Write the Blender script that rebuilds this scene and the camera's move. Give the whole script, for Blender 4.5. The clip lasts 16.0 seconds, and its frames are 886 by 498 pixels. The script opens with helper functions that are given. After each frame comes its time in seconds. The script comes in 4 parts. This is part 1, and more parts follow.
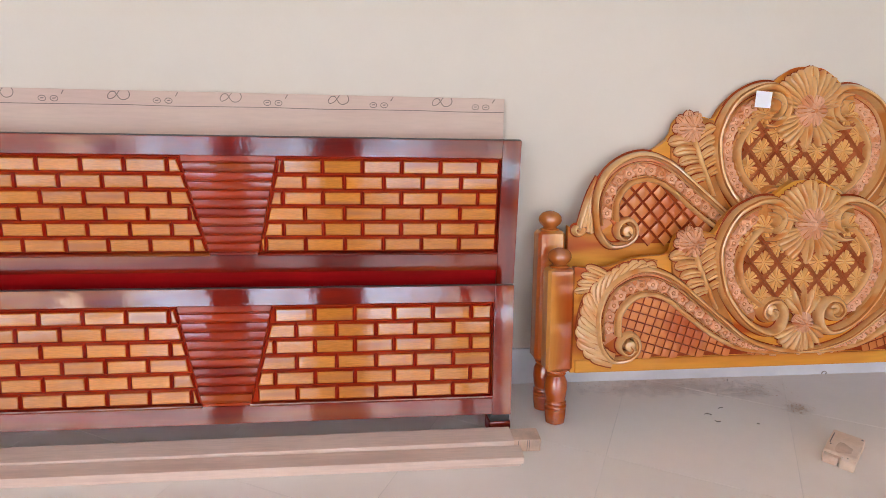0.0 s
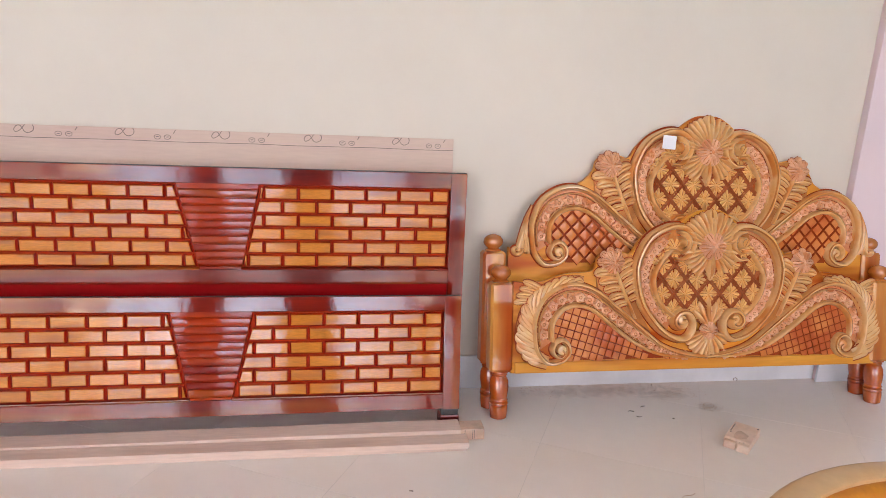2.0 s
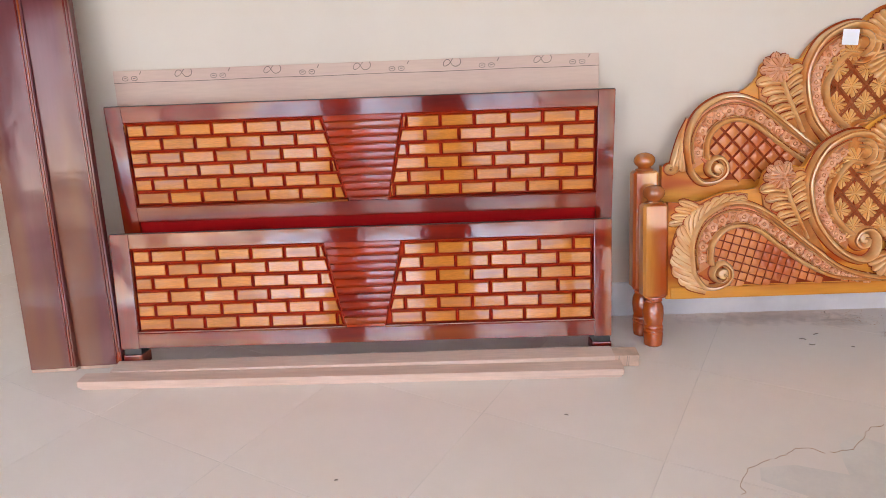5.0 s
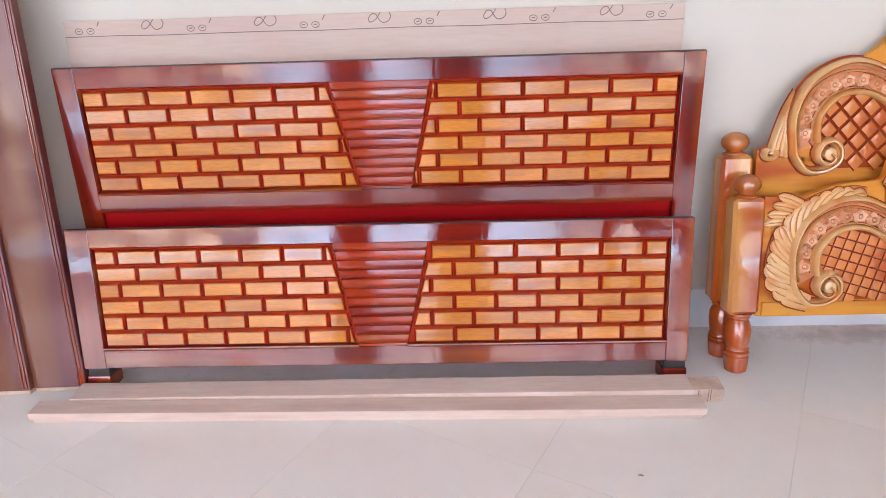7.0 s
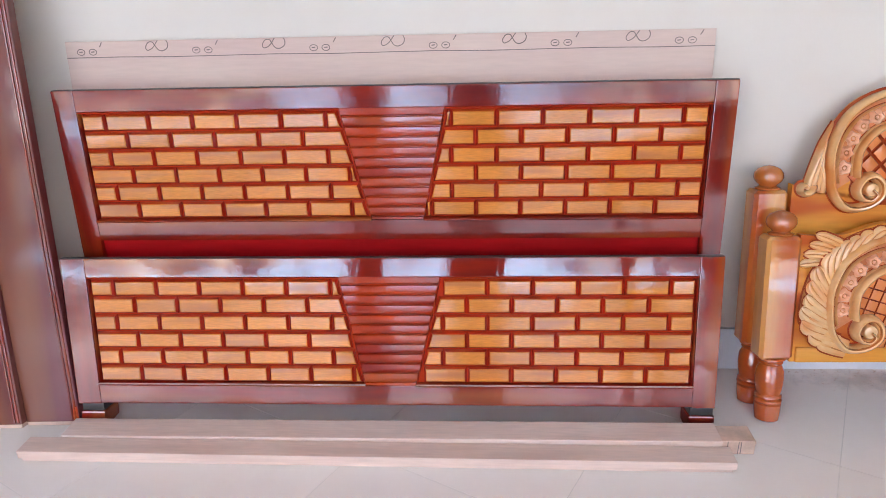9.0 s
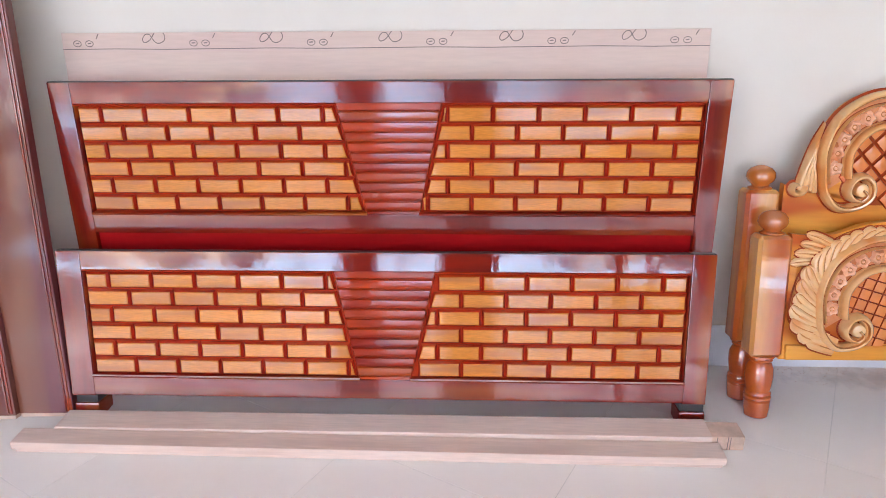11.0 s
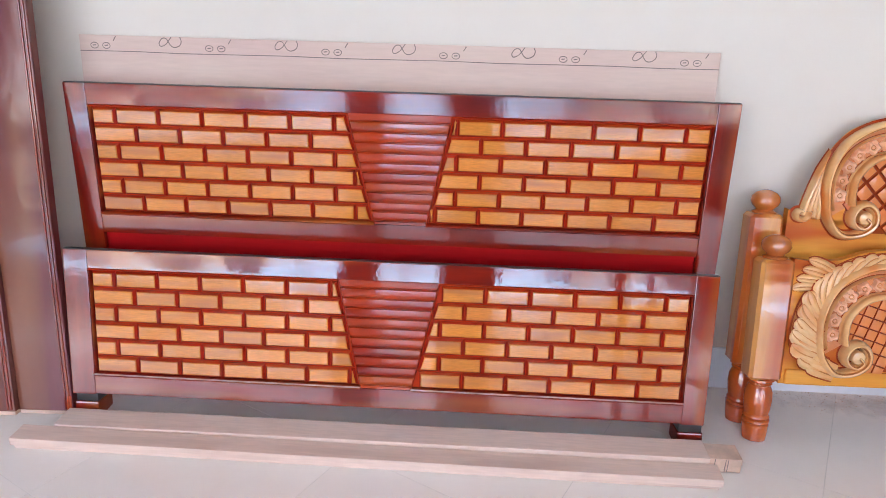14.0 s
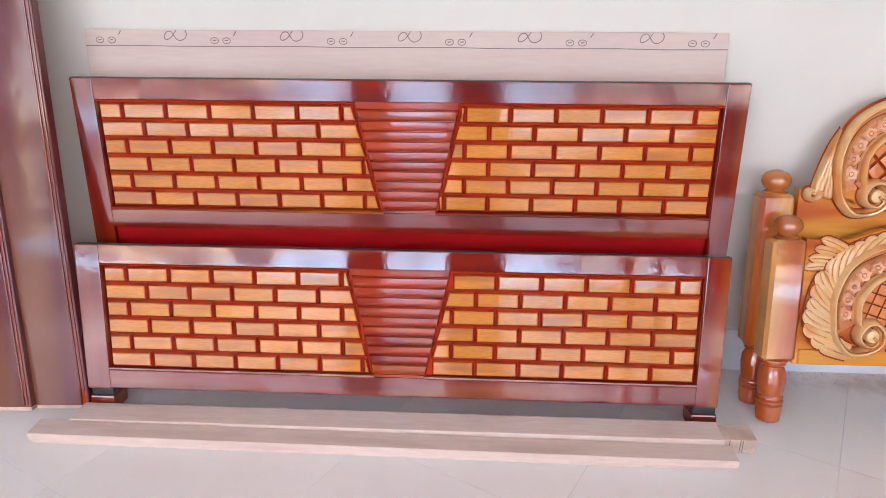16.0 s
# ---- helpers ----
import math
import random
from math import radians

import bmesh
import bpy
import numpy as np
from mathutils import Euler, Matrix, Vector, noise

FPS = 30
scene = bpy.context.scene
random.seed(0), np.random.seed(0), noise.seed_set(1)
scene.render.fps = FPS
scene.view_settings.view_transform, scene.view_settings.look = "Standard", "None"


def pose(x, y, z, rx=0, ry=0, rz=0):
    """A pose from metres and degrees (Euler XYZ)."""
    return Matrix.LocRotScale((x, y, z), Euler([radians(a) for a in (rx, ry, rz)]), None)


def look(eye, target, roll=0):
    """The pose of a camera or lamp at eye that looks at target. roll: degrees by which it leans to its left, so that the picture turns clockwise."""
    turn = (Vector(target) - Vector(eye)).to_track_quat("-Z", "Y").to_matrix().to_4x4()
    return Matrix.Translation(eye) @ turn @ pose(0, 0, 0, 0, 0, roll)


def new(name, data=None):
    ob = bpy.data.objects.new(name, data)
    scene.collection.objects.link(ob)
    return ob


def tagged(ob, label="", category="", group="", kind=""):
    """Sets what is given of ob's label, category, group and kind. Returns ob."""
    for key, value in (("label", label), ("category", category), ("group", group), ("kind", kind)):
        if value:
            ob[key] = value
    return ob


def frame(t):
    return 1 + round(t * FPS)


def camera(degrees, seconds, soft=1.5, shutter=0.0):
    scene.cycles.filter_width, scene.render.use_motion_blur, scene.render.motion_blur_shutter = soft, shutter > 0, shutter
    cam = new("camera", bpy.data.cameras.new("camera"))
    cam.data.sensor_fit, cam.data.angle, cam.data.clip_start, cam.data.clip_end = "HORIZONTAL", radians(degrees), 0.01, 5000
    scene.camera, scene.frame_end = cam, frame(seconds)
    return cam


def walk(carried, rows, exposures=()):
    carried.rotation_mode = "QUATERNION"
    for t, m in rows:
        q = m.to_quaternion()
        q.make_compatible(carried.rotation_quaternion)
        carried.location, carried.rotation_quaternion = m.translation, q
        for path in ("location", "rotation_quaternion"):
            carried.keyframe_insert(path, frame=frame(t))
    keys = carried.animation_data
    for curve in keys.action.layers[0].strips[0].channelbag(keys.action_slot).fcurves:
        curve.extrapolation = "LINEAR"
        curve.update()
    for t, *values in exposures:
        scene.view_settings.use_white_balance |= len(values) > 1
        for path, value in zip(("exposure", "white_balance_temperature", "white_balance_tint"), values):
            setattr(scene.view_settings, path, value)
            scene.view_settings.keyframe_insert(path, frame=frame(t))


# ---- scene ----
cam = camera(66.3, 16.0, soft=0.75)
PATH = [
    (0, (0.075, 0.464, 1.333), (0.331, 2.347, 0.71), 2.1),
    (0.5, (0.141, 0.322, 1.336), (0.295, 2.227, 0.745), 2.5),
    (1, (0.164, 0.215, 1.367), (0.359, 2.115, 0.772), 1.6),
    (1.5, (0.095, 0.108, 1.345), (0.368, 2.01, 0.792), 1.8),
    (2, (0.076, 0.049, 1.338), (0.416, 1.959, 0.854), 2.9),
    (2.5, (0.065, 0.029, 1.342), (0.413, 1.941, 0.868), 2.9),
    (3, (0.065, 0.03, 1.343), (0.391, 1.941, 0.85), 2.7),
    (3.5, (0.053, 0.033, 1.338), (0.285, 1.95, 0.819), 2.2),
    (4, (0.051, -0.002, 1.33), (0.191, 1.916, 0.78), 1.5),
    (4.5, (0.036, -0.009, 1.305), (0.139, 1.911, 0.756), 1.0),
    (4.9, (0.035, 0.033, 1.265), (0.026, 1.93, 0.63), -1.4),
    (5, (0.026, 0.089, 1.259), (-0.021, 1.98, 0.61), -2.3),
    (5.2, (0.053, 0.163, 1.275), (-0.093, 2.052, 0.636), -2.3),
    (7.3, (-0.088, 0.686, 1.244), (-0.149, 2.521, 0.449), -1.9),
    (7.5, (-0.083, 0.71, 1.247), (-0.175, 2.549, 0.467), -1.6),
    (8, (-0.076, 0.753, 1.267), (-0.156, 2.605, 0.516), -0.8),
    (8.5, (-0.078, 0.766, 1.263), (-0.172, 2.619, 0.516), -1.0),
    (9, (-0.08, 0.766, 1.262), (-0.187, 2.617, 0.512), -1.5),
    (11.3, (-0.089, 0.749, 1.267), (-0.167, 2.596, 0.504), -0.4),
    (11.5, (-0.09, 0.745, 1.26), (-0.173, 2.595, 0.504), -0.0),
    (12, (-0.101, 0.74, 1.266), (-0.186, 2.595, 0.524), 0.4),
    (12.5, (-0.097, 0.74, 1.269), (-0.161, 2.602, 0.542), 1.0),
    (13, (-0.098, 0.74, 1.272), (-0.176, 2.602, 0.544), 1.2),
    (13.5, (-0.104, 0.74, 1.269), (-0.189, 2.602, 0.543), 1.1),
    (14, (-0.106, 0.74, 1.27), (-0.188, 2.601, 0.542), 1.5),
    (14.5, (-0.115, 0.74, 1.259), (-0.218, 2.59, 0.506), 0.0),
    (15, (-0.111, 0.74, 1.256), (-0.207, 2.589, 0.499), -0.5),
    (15.5, (-0.117, 0.738, 1.259), (-0.215, 2.585, 0.498), -0.2),
    (16, (-0.121, 0.737, 1.261), (-0.217, 2.587, 0.507), 0.1),
]
EXPOSURES = [(0.0, 3.40, 11800, 37), (0.5, 3.41, 11800, 37), (1.1, 3.45, 11900, 38), (5.0, 3.45, 11900, 38), (7.5, 3.75, 9600, 34), (8.0, 3.74, 9600, 34), (8.5, 3.67, 9500, 34), (9.0, 3.64, 9500, 34),
             (11.5, 3.74, 9600, 34), (12.5, 3.68, 9500, 34), (14.0, 3.68, 9500, 34), (14.5, 3.67, 9500, 34), (15.2, 3.73, 9700, 34), (16.0, 3.75, 9700, 34)]
walk(cam, [(t, look(eye, target, roll)) for t, eye, target, roll in PATH], EXPOSURES)

# ---- world, sun, daylight through the shop front ----
world = bpy.data.worlds.new("world")
scene.world = world
world.use_nodes = True
wn = world.node_tree.nodes
sky = wn.new("ShaderNodeTexSky")
sky.sky_type, sky.sun_disc = "NISHITA", False
sky.sun_elevation, sky.sun_rotation = radians(55), radians(46)
world.node_tree.links.new(sky.outputs[0], wn["Background"].inputs[0])
wn["Background"].inputs[1].default_value = 0.14
sun = new("sun", bpy.data.lights.new("sun", "SUN"))
sun.data.energy, sun.data.angle, sun.data.color = 5.0, radians(0.5), (1.0, 0.97, 0.92)
sun.matrix_world = look((4.0, 3.8, 8.0), (0, 0, 0))

WALL = 2.80          # y of the back wall's face
FRONT = -3.5         # y of the shop front


# ---- materials ----
def mat(name, colour, rough=0.5, coat=0.0, coat_rough=0.08, spec=0.5, vary=0.12, second=None, scale=6.0, stretch=(1, 1, 1),
        grain=0.0, bump=0.0, bump_scale=40.0, per_piece=0.0, blotch=None, fine=0.0, ior=1.5, wave=0.0):
    m = bpy.data.materials.new(name)
    m.use_nodes = True
    nt = m.node_tree
    n, link = nt.nodes, nt.links.new
    b = n["Principled BSDF"]
    b.inputs["Roughness"].default_value = rough
    b.inputs["Coat Weight"].default_value = coat
    b.inputs["Coat Roughness"].default_value = coat_rough
    b.inputs["Specular IOR Level"].default_value = spec
    b.inputs["Coat IOR"].default_value = ior
    co = n.new("ShaderNodeTexCoord")
    mp = n.new("ShaderNodeMapping")
    mp.inputs["Scale"].default_value = stretch
    link(co.outputs["Object"], mp.inputs[0])
    info = n.new("ShaderNodeObjectInfo")
    shift = n.new("ShaderNodeVectorMath")
    shift.operation = "MULTIPLY_ADD"
    shift.inputs[1].default_value = (7.0, 3.0, 5.0)
    comb = n.new("ShaderNodeCombineXYZ")
    for k in range(3):
        link(info.outputs["Random"], comb.inputs[k])
    link(comb.outputs[0], shift.inputs[0])
    link(mp.outputs[0], shift.inputs[2])
    big = n.new("ShaderNodeTexNoise")
    big.inputs["Scale"].default_value, big.inputs["Detail"].default_value = scale, 5
    link(shift.outputs[0], big.inputs["Vector"])
    mix = n.new("ShaderNodeMix")
    mix.data_type = "RGBA"
    c2 = second or tuple(c * (1 - 2.2 * vary) for c in colour)
    mix.inputs["A"].default_value, mix.inputs["B"].default_value = (*colour, 1), (*c2, 1)
    ramp = n.new("ShaderNodeMapRange")
    ramp.inputs["From Min"].default_value, ramp.inputs["From Max"].default_value = 0.36, 0.68
    link(big.outputs[0], ramp.inputs["Value"])
    link(ramp.outputs[0], mix.inputs["Factor"])
    out = mix.outputs["Result"]
    small = n.new("ShaderNodeTexNoise")
    small.inputs["Scale"].default_value, small.inputs["Detail"].default_value = scale * 9, 6
    link(shift.outputs[0], small.inputs["Vector"])
    if grain or fine or per_piece:
        hsv = n.new("ShaderNodeHueSaturation")
        val = n.new("ShaderNodeMath")
        val.operation = "MULTIPLY_ADD"
        val.inputs[1].default_value, val.inputs[2].default_value = 2 * (grain + fine), 1 - (grain + fine)
        link(small.outputs[0], val.inputs[0])
        add = n.new("ShaderNodeMath")
        add.operation = "MULTIPLY_ADD"
        add.inputs[1].default_value = per_piece
        link(info.outputs["Random"], add.inputs[0])
        link(val.outputs[0], add.inputs[2])
        link(add.outputs[0], hsv.inputs["Value"])
        link(out, hsv.inputs["Color"])
        out = hsv.outputs[0]
    if blotch:
        bl = n.new("ShaderNodeTexNoise")
        bl.inputs["Scale"].default_value, bl.inputs["Detail"].default_value = blotch[1], 2
        link(shift.outputs[0], bl.inputs["Vector"])
        r2 = n.new("ShaderNodeMapRange")
        r2.inputs["From Min"].default_value, r2.inputs["From Max"].default_value = 0.52, 0.66
        link(bl.outputs[0], r2.inputs["Value"])
        m2 = n.new("ShaderNodeMix")
        m2.data_type = "RGBA"
        link(r2.outputs[0], m2.inputs["Factor"])
        link(out, m2.inputs["A"])
        m2.inputs["B"].default_value = (*blotch[0], 1)
        out = m2.outputs["Result"]
    link(out, b.inputs["Base Color"])
    if wave:
        # brushed varnish: a slow swell and a fine fleck in the clear coat
        w1 = n.new("ShaderNodeTexNoise")
        w1.inputs["Scale"].default_value, w1.inputs["Detail"].default_value = 9.0, 3
        w2 = n.new("ShaderNodeTexNoise")
        w2.inputs["Scale"].default_value, w2.inputs["Detail"].default_value = 130.0, 2
        link(co.outputs["Object"], w1.inputs["Vector"])
        link(co.outputs["Object"], w2.inputs["Vector"])
        both = n.new("ShaderNodeMath")
        both.operation = "MULTIPLY_ADD"
        both.inputs[1].default_value = 0.10
        link(w2.outputs[0], both.inputs[0])
        link(w1.outputs[0], both.inputs[2])
        wb = n.new("ShaderNodeBump")
        wb.inputs["Strength"].default_value, wb.inputs["Distance"].default_value = wave, 0.006
        link(both.outputs[0], wb.inputs["Height"])
        link(wb.outputs[0], b.inputs["Coat Normal"])
        cr = n.new("ShaderNodeMapRange")
        for key, v in (("From Min", 0.35), ("From Max", 0.75), ("To Min", coat_rough * 0.7), ("To Max", coat_rough * 1.6 + 0.01)):
            cr.inputs[key].default_value = v
        link(small.outputs[0], cr.inputs["Value"])
        link(cr.outputs[0], b.inputs["Coat Roughness"])
        # thumbed, unevenly polished patches
        wp = n.new("ShaderNodeTexNoise")
        wp.inputs["Scale"].default_value, wp.inputs["Detail"].default_value, wp.inputs["Roughness"].default_value = 6.5, 7, 0.62
        link(co.outputs["Object"], wp.inputs["Vector"])
        cw = n.new("ShaderNodeMapRange")
        for key, v in (("From Min", 0.38), ("From Max", 0.66), ("To Min", coat), ("To Max", coat * 0.55)):
            cw.inputs[key].default_value = v
        link(wp.outputs[0], cw.inputs["Value"])
        link(cw.outputs[0], b.inputs["Coat Weight"])
    if bump:
        bn = n.new("ShaderNodeTexNoise")
        bn.inputs["Scale"].default_value, bn.inputs["Detail"].default_value = bump_scale, 4
        link(shift.outputs[0], bn.inputs["Vector"])
        bp = n.new("ShaderNodeBump")
        bp.inputs["Strength"].default_value, bp.inputs["Distance"].default_value = bump, 0.003
        link(bn.outputs[0], bp.inputs["Height"])
        link(bp.outputs[0], b.inputs["Normal"])
        if not wave:
            link(bp.outputs[0], b.inputs["Coat Normal"])
    return m


GRAIN_U = (0.35, 3, 3)     # long along x
GRAIN_V = (3, 3, 0.35)     # long along z
paint_cream = mat("cream wall paint", (0.70, 0.60, 0.515), 0.6, vary=0.03, scale=1.2, bump=0.08, bump_scale=90, fine=0.02)
paint_pink = mat("pink wall paint", (0.80, 0.60, 0.62), 0.6, vary=0.03, scale=1.5, fine=0.02)
paint_grey = mat("grey paint", (0.36, 0.34, 0.33), 0.5, vary=0.06, scale=3)
reflect_blue = mat("blue for rail reflections", (0.24, 0.49, 0.70), 0.8, vary=0.08, scale=1.0, fine=0.05)
# piers kept near-black so the varnish reflects them as dark bands
paint_pier = mat("near-black brown for dark reflections", (0.035, 0.028, 0.025), 0.7, vary=0.1, scale=3, fine=0.05)
paint_end_dim = mat("blue-grey for dim left reflections", (0.17, 0.24, 0.31), 0.7, vary=0.08, scale=2, fine=0.04)
# unseen side walls: cream darkened so less fill reaches the carving
paint_low_fill = mat("cream darkened to cut fill light", (0.36, 0.33, 0.30), 0.7, vary=0.06, scale=1.5, fine=0.04)
paint_skirt = mat("pale skirting paint", (0.74, 0.76, 0.79), 0.35, vary=0.08, scale=4, fine=0.04)
paint_ceiling = mat("white ceiling paint", (0.80, 0.77, 0.73), 0.7, vary=0.02, scale=2)
tile_mat = mat("beige floor tile", (0.92, 0.80, 0.72), 0.13, spec=0.5, vary=0.05, scale=1.3, fine=0.03, per_piece=0.006, second=(0.885, 0.765, 0.675), bump=0.02, bump_scale=14)
grout_mat = mat("dusty grout", (0.84, 0.73, 0.645), 0.8, vary=0.1, scale=5)
# sky blue put into the yard's colour so the varnish reflects blue
yard_blue = mat("blue-tinted paved yard", (0.13, 0.43, 0.72), 0.85, vary=0.12, scale=0.5, fine=0.1)
hedge = mat("grey-green hedge", (0.26, 0.32, 0.33), 0.9, vary=0.2, scale=1.5, fine=0.15)
box_dark = mat("dark brown of the added box", (0.045, 0.022, 0.014), 0.6, stretch=GRAIN_U, scale=4, vary=0.2, grain=0.15)
woods = mat("dark grey-green far trees", (0.13, 0.16, 0.15), 0.9, vary=0.25, scale=0.6, fine=0.2)
stain_rail = mat("dark red-brown varnished wood", (0.31, 0.015, 0.005), 0.30, coat=1.0, coat_rough=0.014, spec=0.02, stretch=GRAIN_U, scale=5,
                 second=(0.15, 0.007, 0.005), grain=0.18, ior=1.95, wave=0.13, bump=0.05, bump_scale=26, blotch=((0.40, 0.075, 0.016), 2.4))
dull_rail = mat("rubbed dark red-brown varnished wood", (0.31, 0.015, 0.005), 0.30, coat=1.0, coat_rough=0.06, spec=0.02, stretch=GRAIN_U, scale=5,
                 second=(0.15, 0.007, 0.005), grain=0.18, ior=1.75, wave=0.13, bump=0.05, bump_scale=26, blotch=((0.40, 0.075, 0.016), 2.4))
edge_shade = mat("blackish edge reflection colour", (0.045, 0.012, 0.010), 0.35, coat=0.3, coat_rough=0.1, spec=0.2, vary=0.2, grain=0.2)
slat_red = mat("red varnished grooved wood", (0.54, 0.042, 0.007), 0.30, coat=1.0, coat_rough=0.014, spec=0.02, stretch=GRAIN_U, scale=5,
               second=(0.24, 0.008, 0.005), grain=0.18, ior=1.68, wave=0.16, blotch=((0.44, 0.055, 0.010), 2.2))
dull_slat = mat("rubbed red varnished grooved wood", (0.52, 0.040, 0.007), 0.30, coat=1.0, coat_rough=0.06, spec=0.02, stretch=GRAIN_U, scale=5,
               second=(0.24, 0.008, 0.005), grain=0.18, ior=1.7, wave=0.16, blotch=((0.44, 0.055, 0.010), 2.2))
stain_stile = mat("dark red-brown varnished upright", (0.31, 0.015, 0.005), 0.30, coat=1.0, coat_rough=0.014, spec=0.02, stretch=GRAIN_V, scale=5,
                  second=(0.15, 0.007, 0.005), grain=0.18, ior=1.95, wave=0.13, bump=0.05, bump_scale=26, blotch=((0.38, 0.055, 0.012), 2.6))
dull_stile = mat("rubbed dark red-brown varnished upright", (0.31, 0.015, 0.005), 0.30, coat=1.0, coat_rough=0.06, spec=0.02, stretch=GRAIN_V, scale=5,
                  second=(0.15, 0.007, 0.005), grain=0.18, ior=1.75, wave=0.13, bump=0.05, bump_scale=26, blotch=((0.38, 0.055, 0.012), 2.6))
stain_red = mat("deep red stain in the grooves", (0.52, 0.030, 0.010), 0.5, coat=0.0, spec=0.06, stretch=GRAIN_U, second=(0.56, 0.045, 0.011), grain=0.18)
stain_side = mat("glossy red stain on block sides", (0.54, 0.026, 0.010), 0.4, coat=1.0, coat_rough=0.05, spec=0.05, stretch=GRAIN_U, second=(0.52, 0.065, 0.012), grain=0.25, ior=1.75, blotch=((0.36, 0.018, 0.006), 14.0))
stain_end = mat("dark red stain pooled in the upright joints", (0.48, 0.022, 0.008), 0.4, coat=0.8, coat_rough=0.06, spec=0.05, scale=14, second=(0.38, 0.016, 0.006), grain=0.2, ior=1.6)
glint_pale = mat("pale bead glint colour", (0.78, 0.58, 0.54), 0.5, coat=0.3, vary=0.15, scale=14, grain=0.25)
panel_red = mat("plain crimson stain", (0.50, 0.009, 0.010), 0.45, coat=0.08, coat_rough=0.2, spec=0.06, stretch=GRAIN_U, vary=0.15, grain=0.12)
brick_wood = mat("honey varnished wood block", (0.62, 0.180, 0.032), 0.35, coat=1.0, coat_rough=0.04, spec=0.02, stretch=(0.5, 4, 4), scale=9,
                 second=(0.64, 0.190, 0.034), grain=0.34, blotch=((0.52, 0.150, 0.048), 5.0), per_piece=0.22, ior=1.7, wave=0.14, bump=0.06, bump_scale=30)
dull_brick = mat("rubbed honey varnished wood block", (0.62, 0.180, 0.032), 0.35, coat=1.0, coat_rough=0.07, spec=0.02, stretch=(0.5, 4, 4), scale=9,
                 second=(0.64, 0.190, 0.034), grain=0.34, blotch=((0.52, 0.150, 0.048), 5.0), per_piece=0.22, ior=1.54, wave=0.14, bump=0.06, bump_scale=30)
side_rail_mat = mat("brown varnished bed rail", (0.20, 0.046, 0.052), 0.3, ior=1.55, wave=0.12, coat=0.8, coat_rough=0.06, spec=0.03, stretch=GRAIN_V, scale=3,
                    second=(0.16, 0.036, 0.032), grain=0.12, blotch=((0.25, 0.075, 0.045), 1.6), bump=0.03, bump_scale=20)
raw_pink = mat("raw pinkish plywood", (0.68, 0.47, 0.385), 0.7, stretch=GRAIN_U, scale=4, second=(0.63, 0.40, 0.34), grain=0.07, fine=0.03)
raw_wood = mat("raw pale timber", (0.80, 0.570, 0.475), 0.65, stretch=GRAIN_U, scale=5, second=(0.75, 0.49, 0.385), grain=0.16, bump=0.05, bump_scale=30, blotch=((0.66, 0.44, 0.36), 5.0))
raw_end = mat("raw orange-brown timber", (0.82, 0.52, 0.39), 0.7, scale=12, vary=0.15, grain=0.12)
shaving_mat = mat("dull brown shaving", (0.27, 0.20, 0.16), 0.8)
offcut_wood = mat("raw peach timber", (0.86, 0.61, 0.48), 0.65, scale=9, second=(0.78, 0.49, 0.34), grain=0.12, bump=0.05)
pencil = mat("pencil line", (0.24, 0.17, 0.15), 0.7)
carve_base = mat("orange varnished board", (0.83, 0.325, 0.06), 0.32, ior=1.6, coat=0.15, coat_rough=0.08, spec=0.12, stretch=GRAIN_U, scale=4,
                 second=(0.78, 0.25, 0.04), grain=0.14, blotch=((0.56, 0.085, 0.014), 3.0), bump=0.04)
carve_rib = mat("honey varnished carving", (0.82, 0.435, 0.20), 0.34, ior=1.75, coat=1.0, coat_rough=0.05, spec=0.15, scale=9, second=(0.80, 0.35, 0.12), grain=0.10, blotch=((0.78, 0.25, 0.065), 7.0), per_piece=0.05)
carve_line = mat("orange-brown stain in the flutes", (0.70, 0.225, 0.06), 0.4, coat=0.4, coat_rough=0.12, spec=0.15, scale=12, vary=0.2, grain=0.1)
carve_bar = mat("red-brown lattice bar", (0.60, 0.165, 0.065), 0.36, coat=0.8, coat_rough=0.08, spec=0.15, scale=7, second=(0.48, 0.09, 0.03), grain=0.12)
carve_pink = mat("rosy varnished carving", (0.87, 0.45, 0.29), 0.36, coat=0.45, coat_rough=0.12, spec=0.15, scale=14, second=(0.80, 0.34, 0.19), grain=0.08, blotch=((0.74, 0.24, 0.10), 7.0), per_piece=0.06)
carve_red = mat("red-brown stained ground", (0.34, 0.036, 0.007), 0.4, coat=0.1, coat_rough=0.12, spec=0.1, scale=10, second=(0.38, 0.055, 0.011), grain=0.12)
post_mat = mat("orange varnished post", (0.75, 0.285, 0.07), 0.28, ior=1.95, coat=1.0, coat_rough=0.04, spec=0.04, wave=0.10, stretch=GRAIN_V, scale=4,
               second=(0.60, 0.13, 0.02), grain=0.12, blotch=((0.50, 0.07, 0.012), 3.0))
ball_mat = mat("glossy brown-orange turned ball", (0.62, 0.15, 0.025), 0.25, ior=1.9, coat=1.0, coat_rough=0.02, spec=0.15, scale=7, second=(0.50, 0.10, 0.02), grain=0.12)
foot_mat = mat("red-orange varnished turning", (0.62, 0.10, 0.012), 0.25, ior=1.9, coat=1.0, coat_rough=0.02, spec=0.15, scale=6, second=(0.46, 0.05, 0.009), grain=0.12)
carve_ground = mat("rosy orange cushions", (0.76, 0.22, 0.065), 0.4, coat=0.7, coat_rough=0.08, spec=0.2, scale=6, second=(0.70, 0.15, 0.035), grain=0.1, blotch=((0.58, 0.09, 0.02), 5.0))
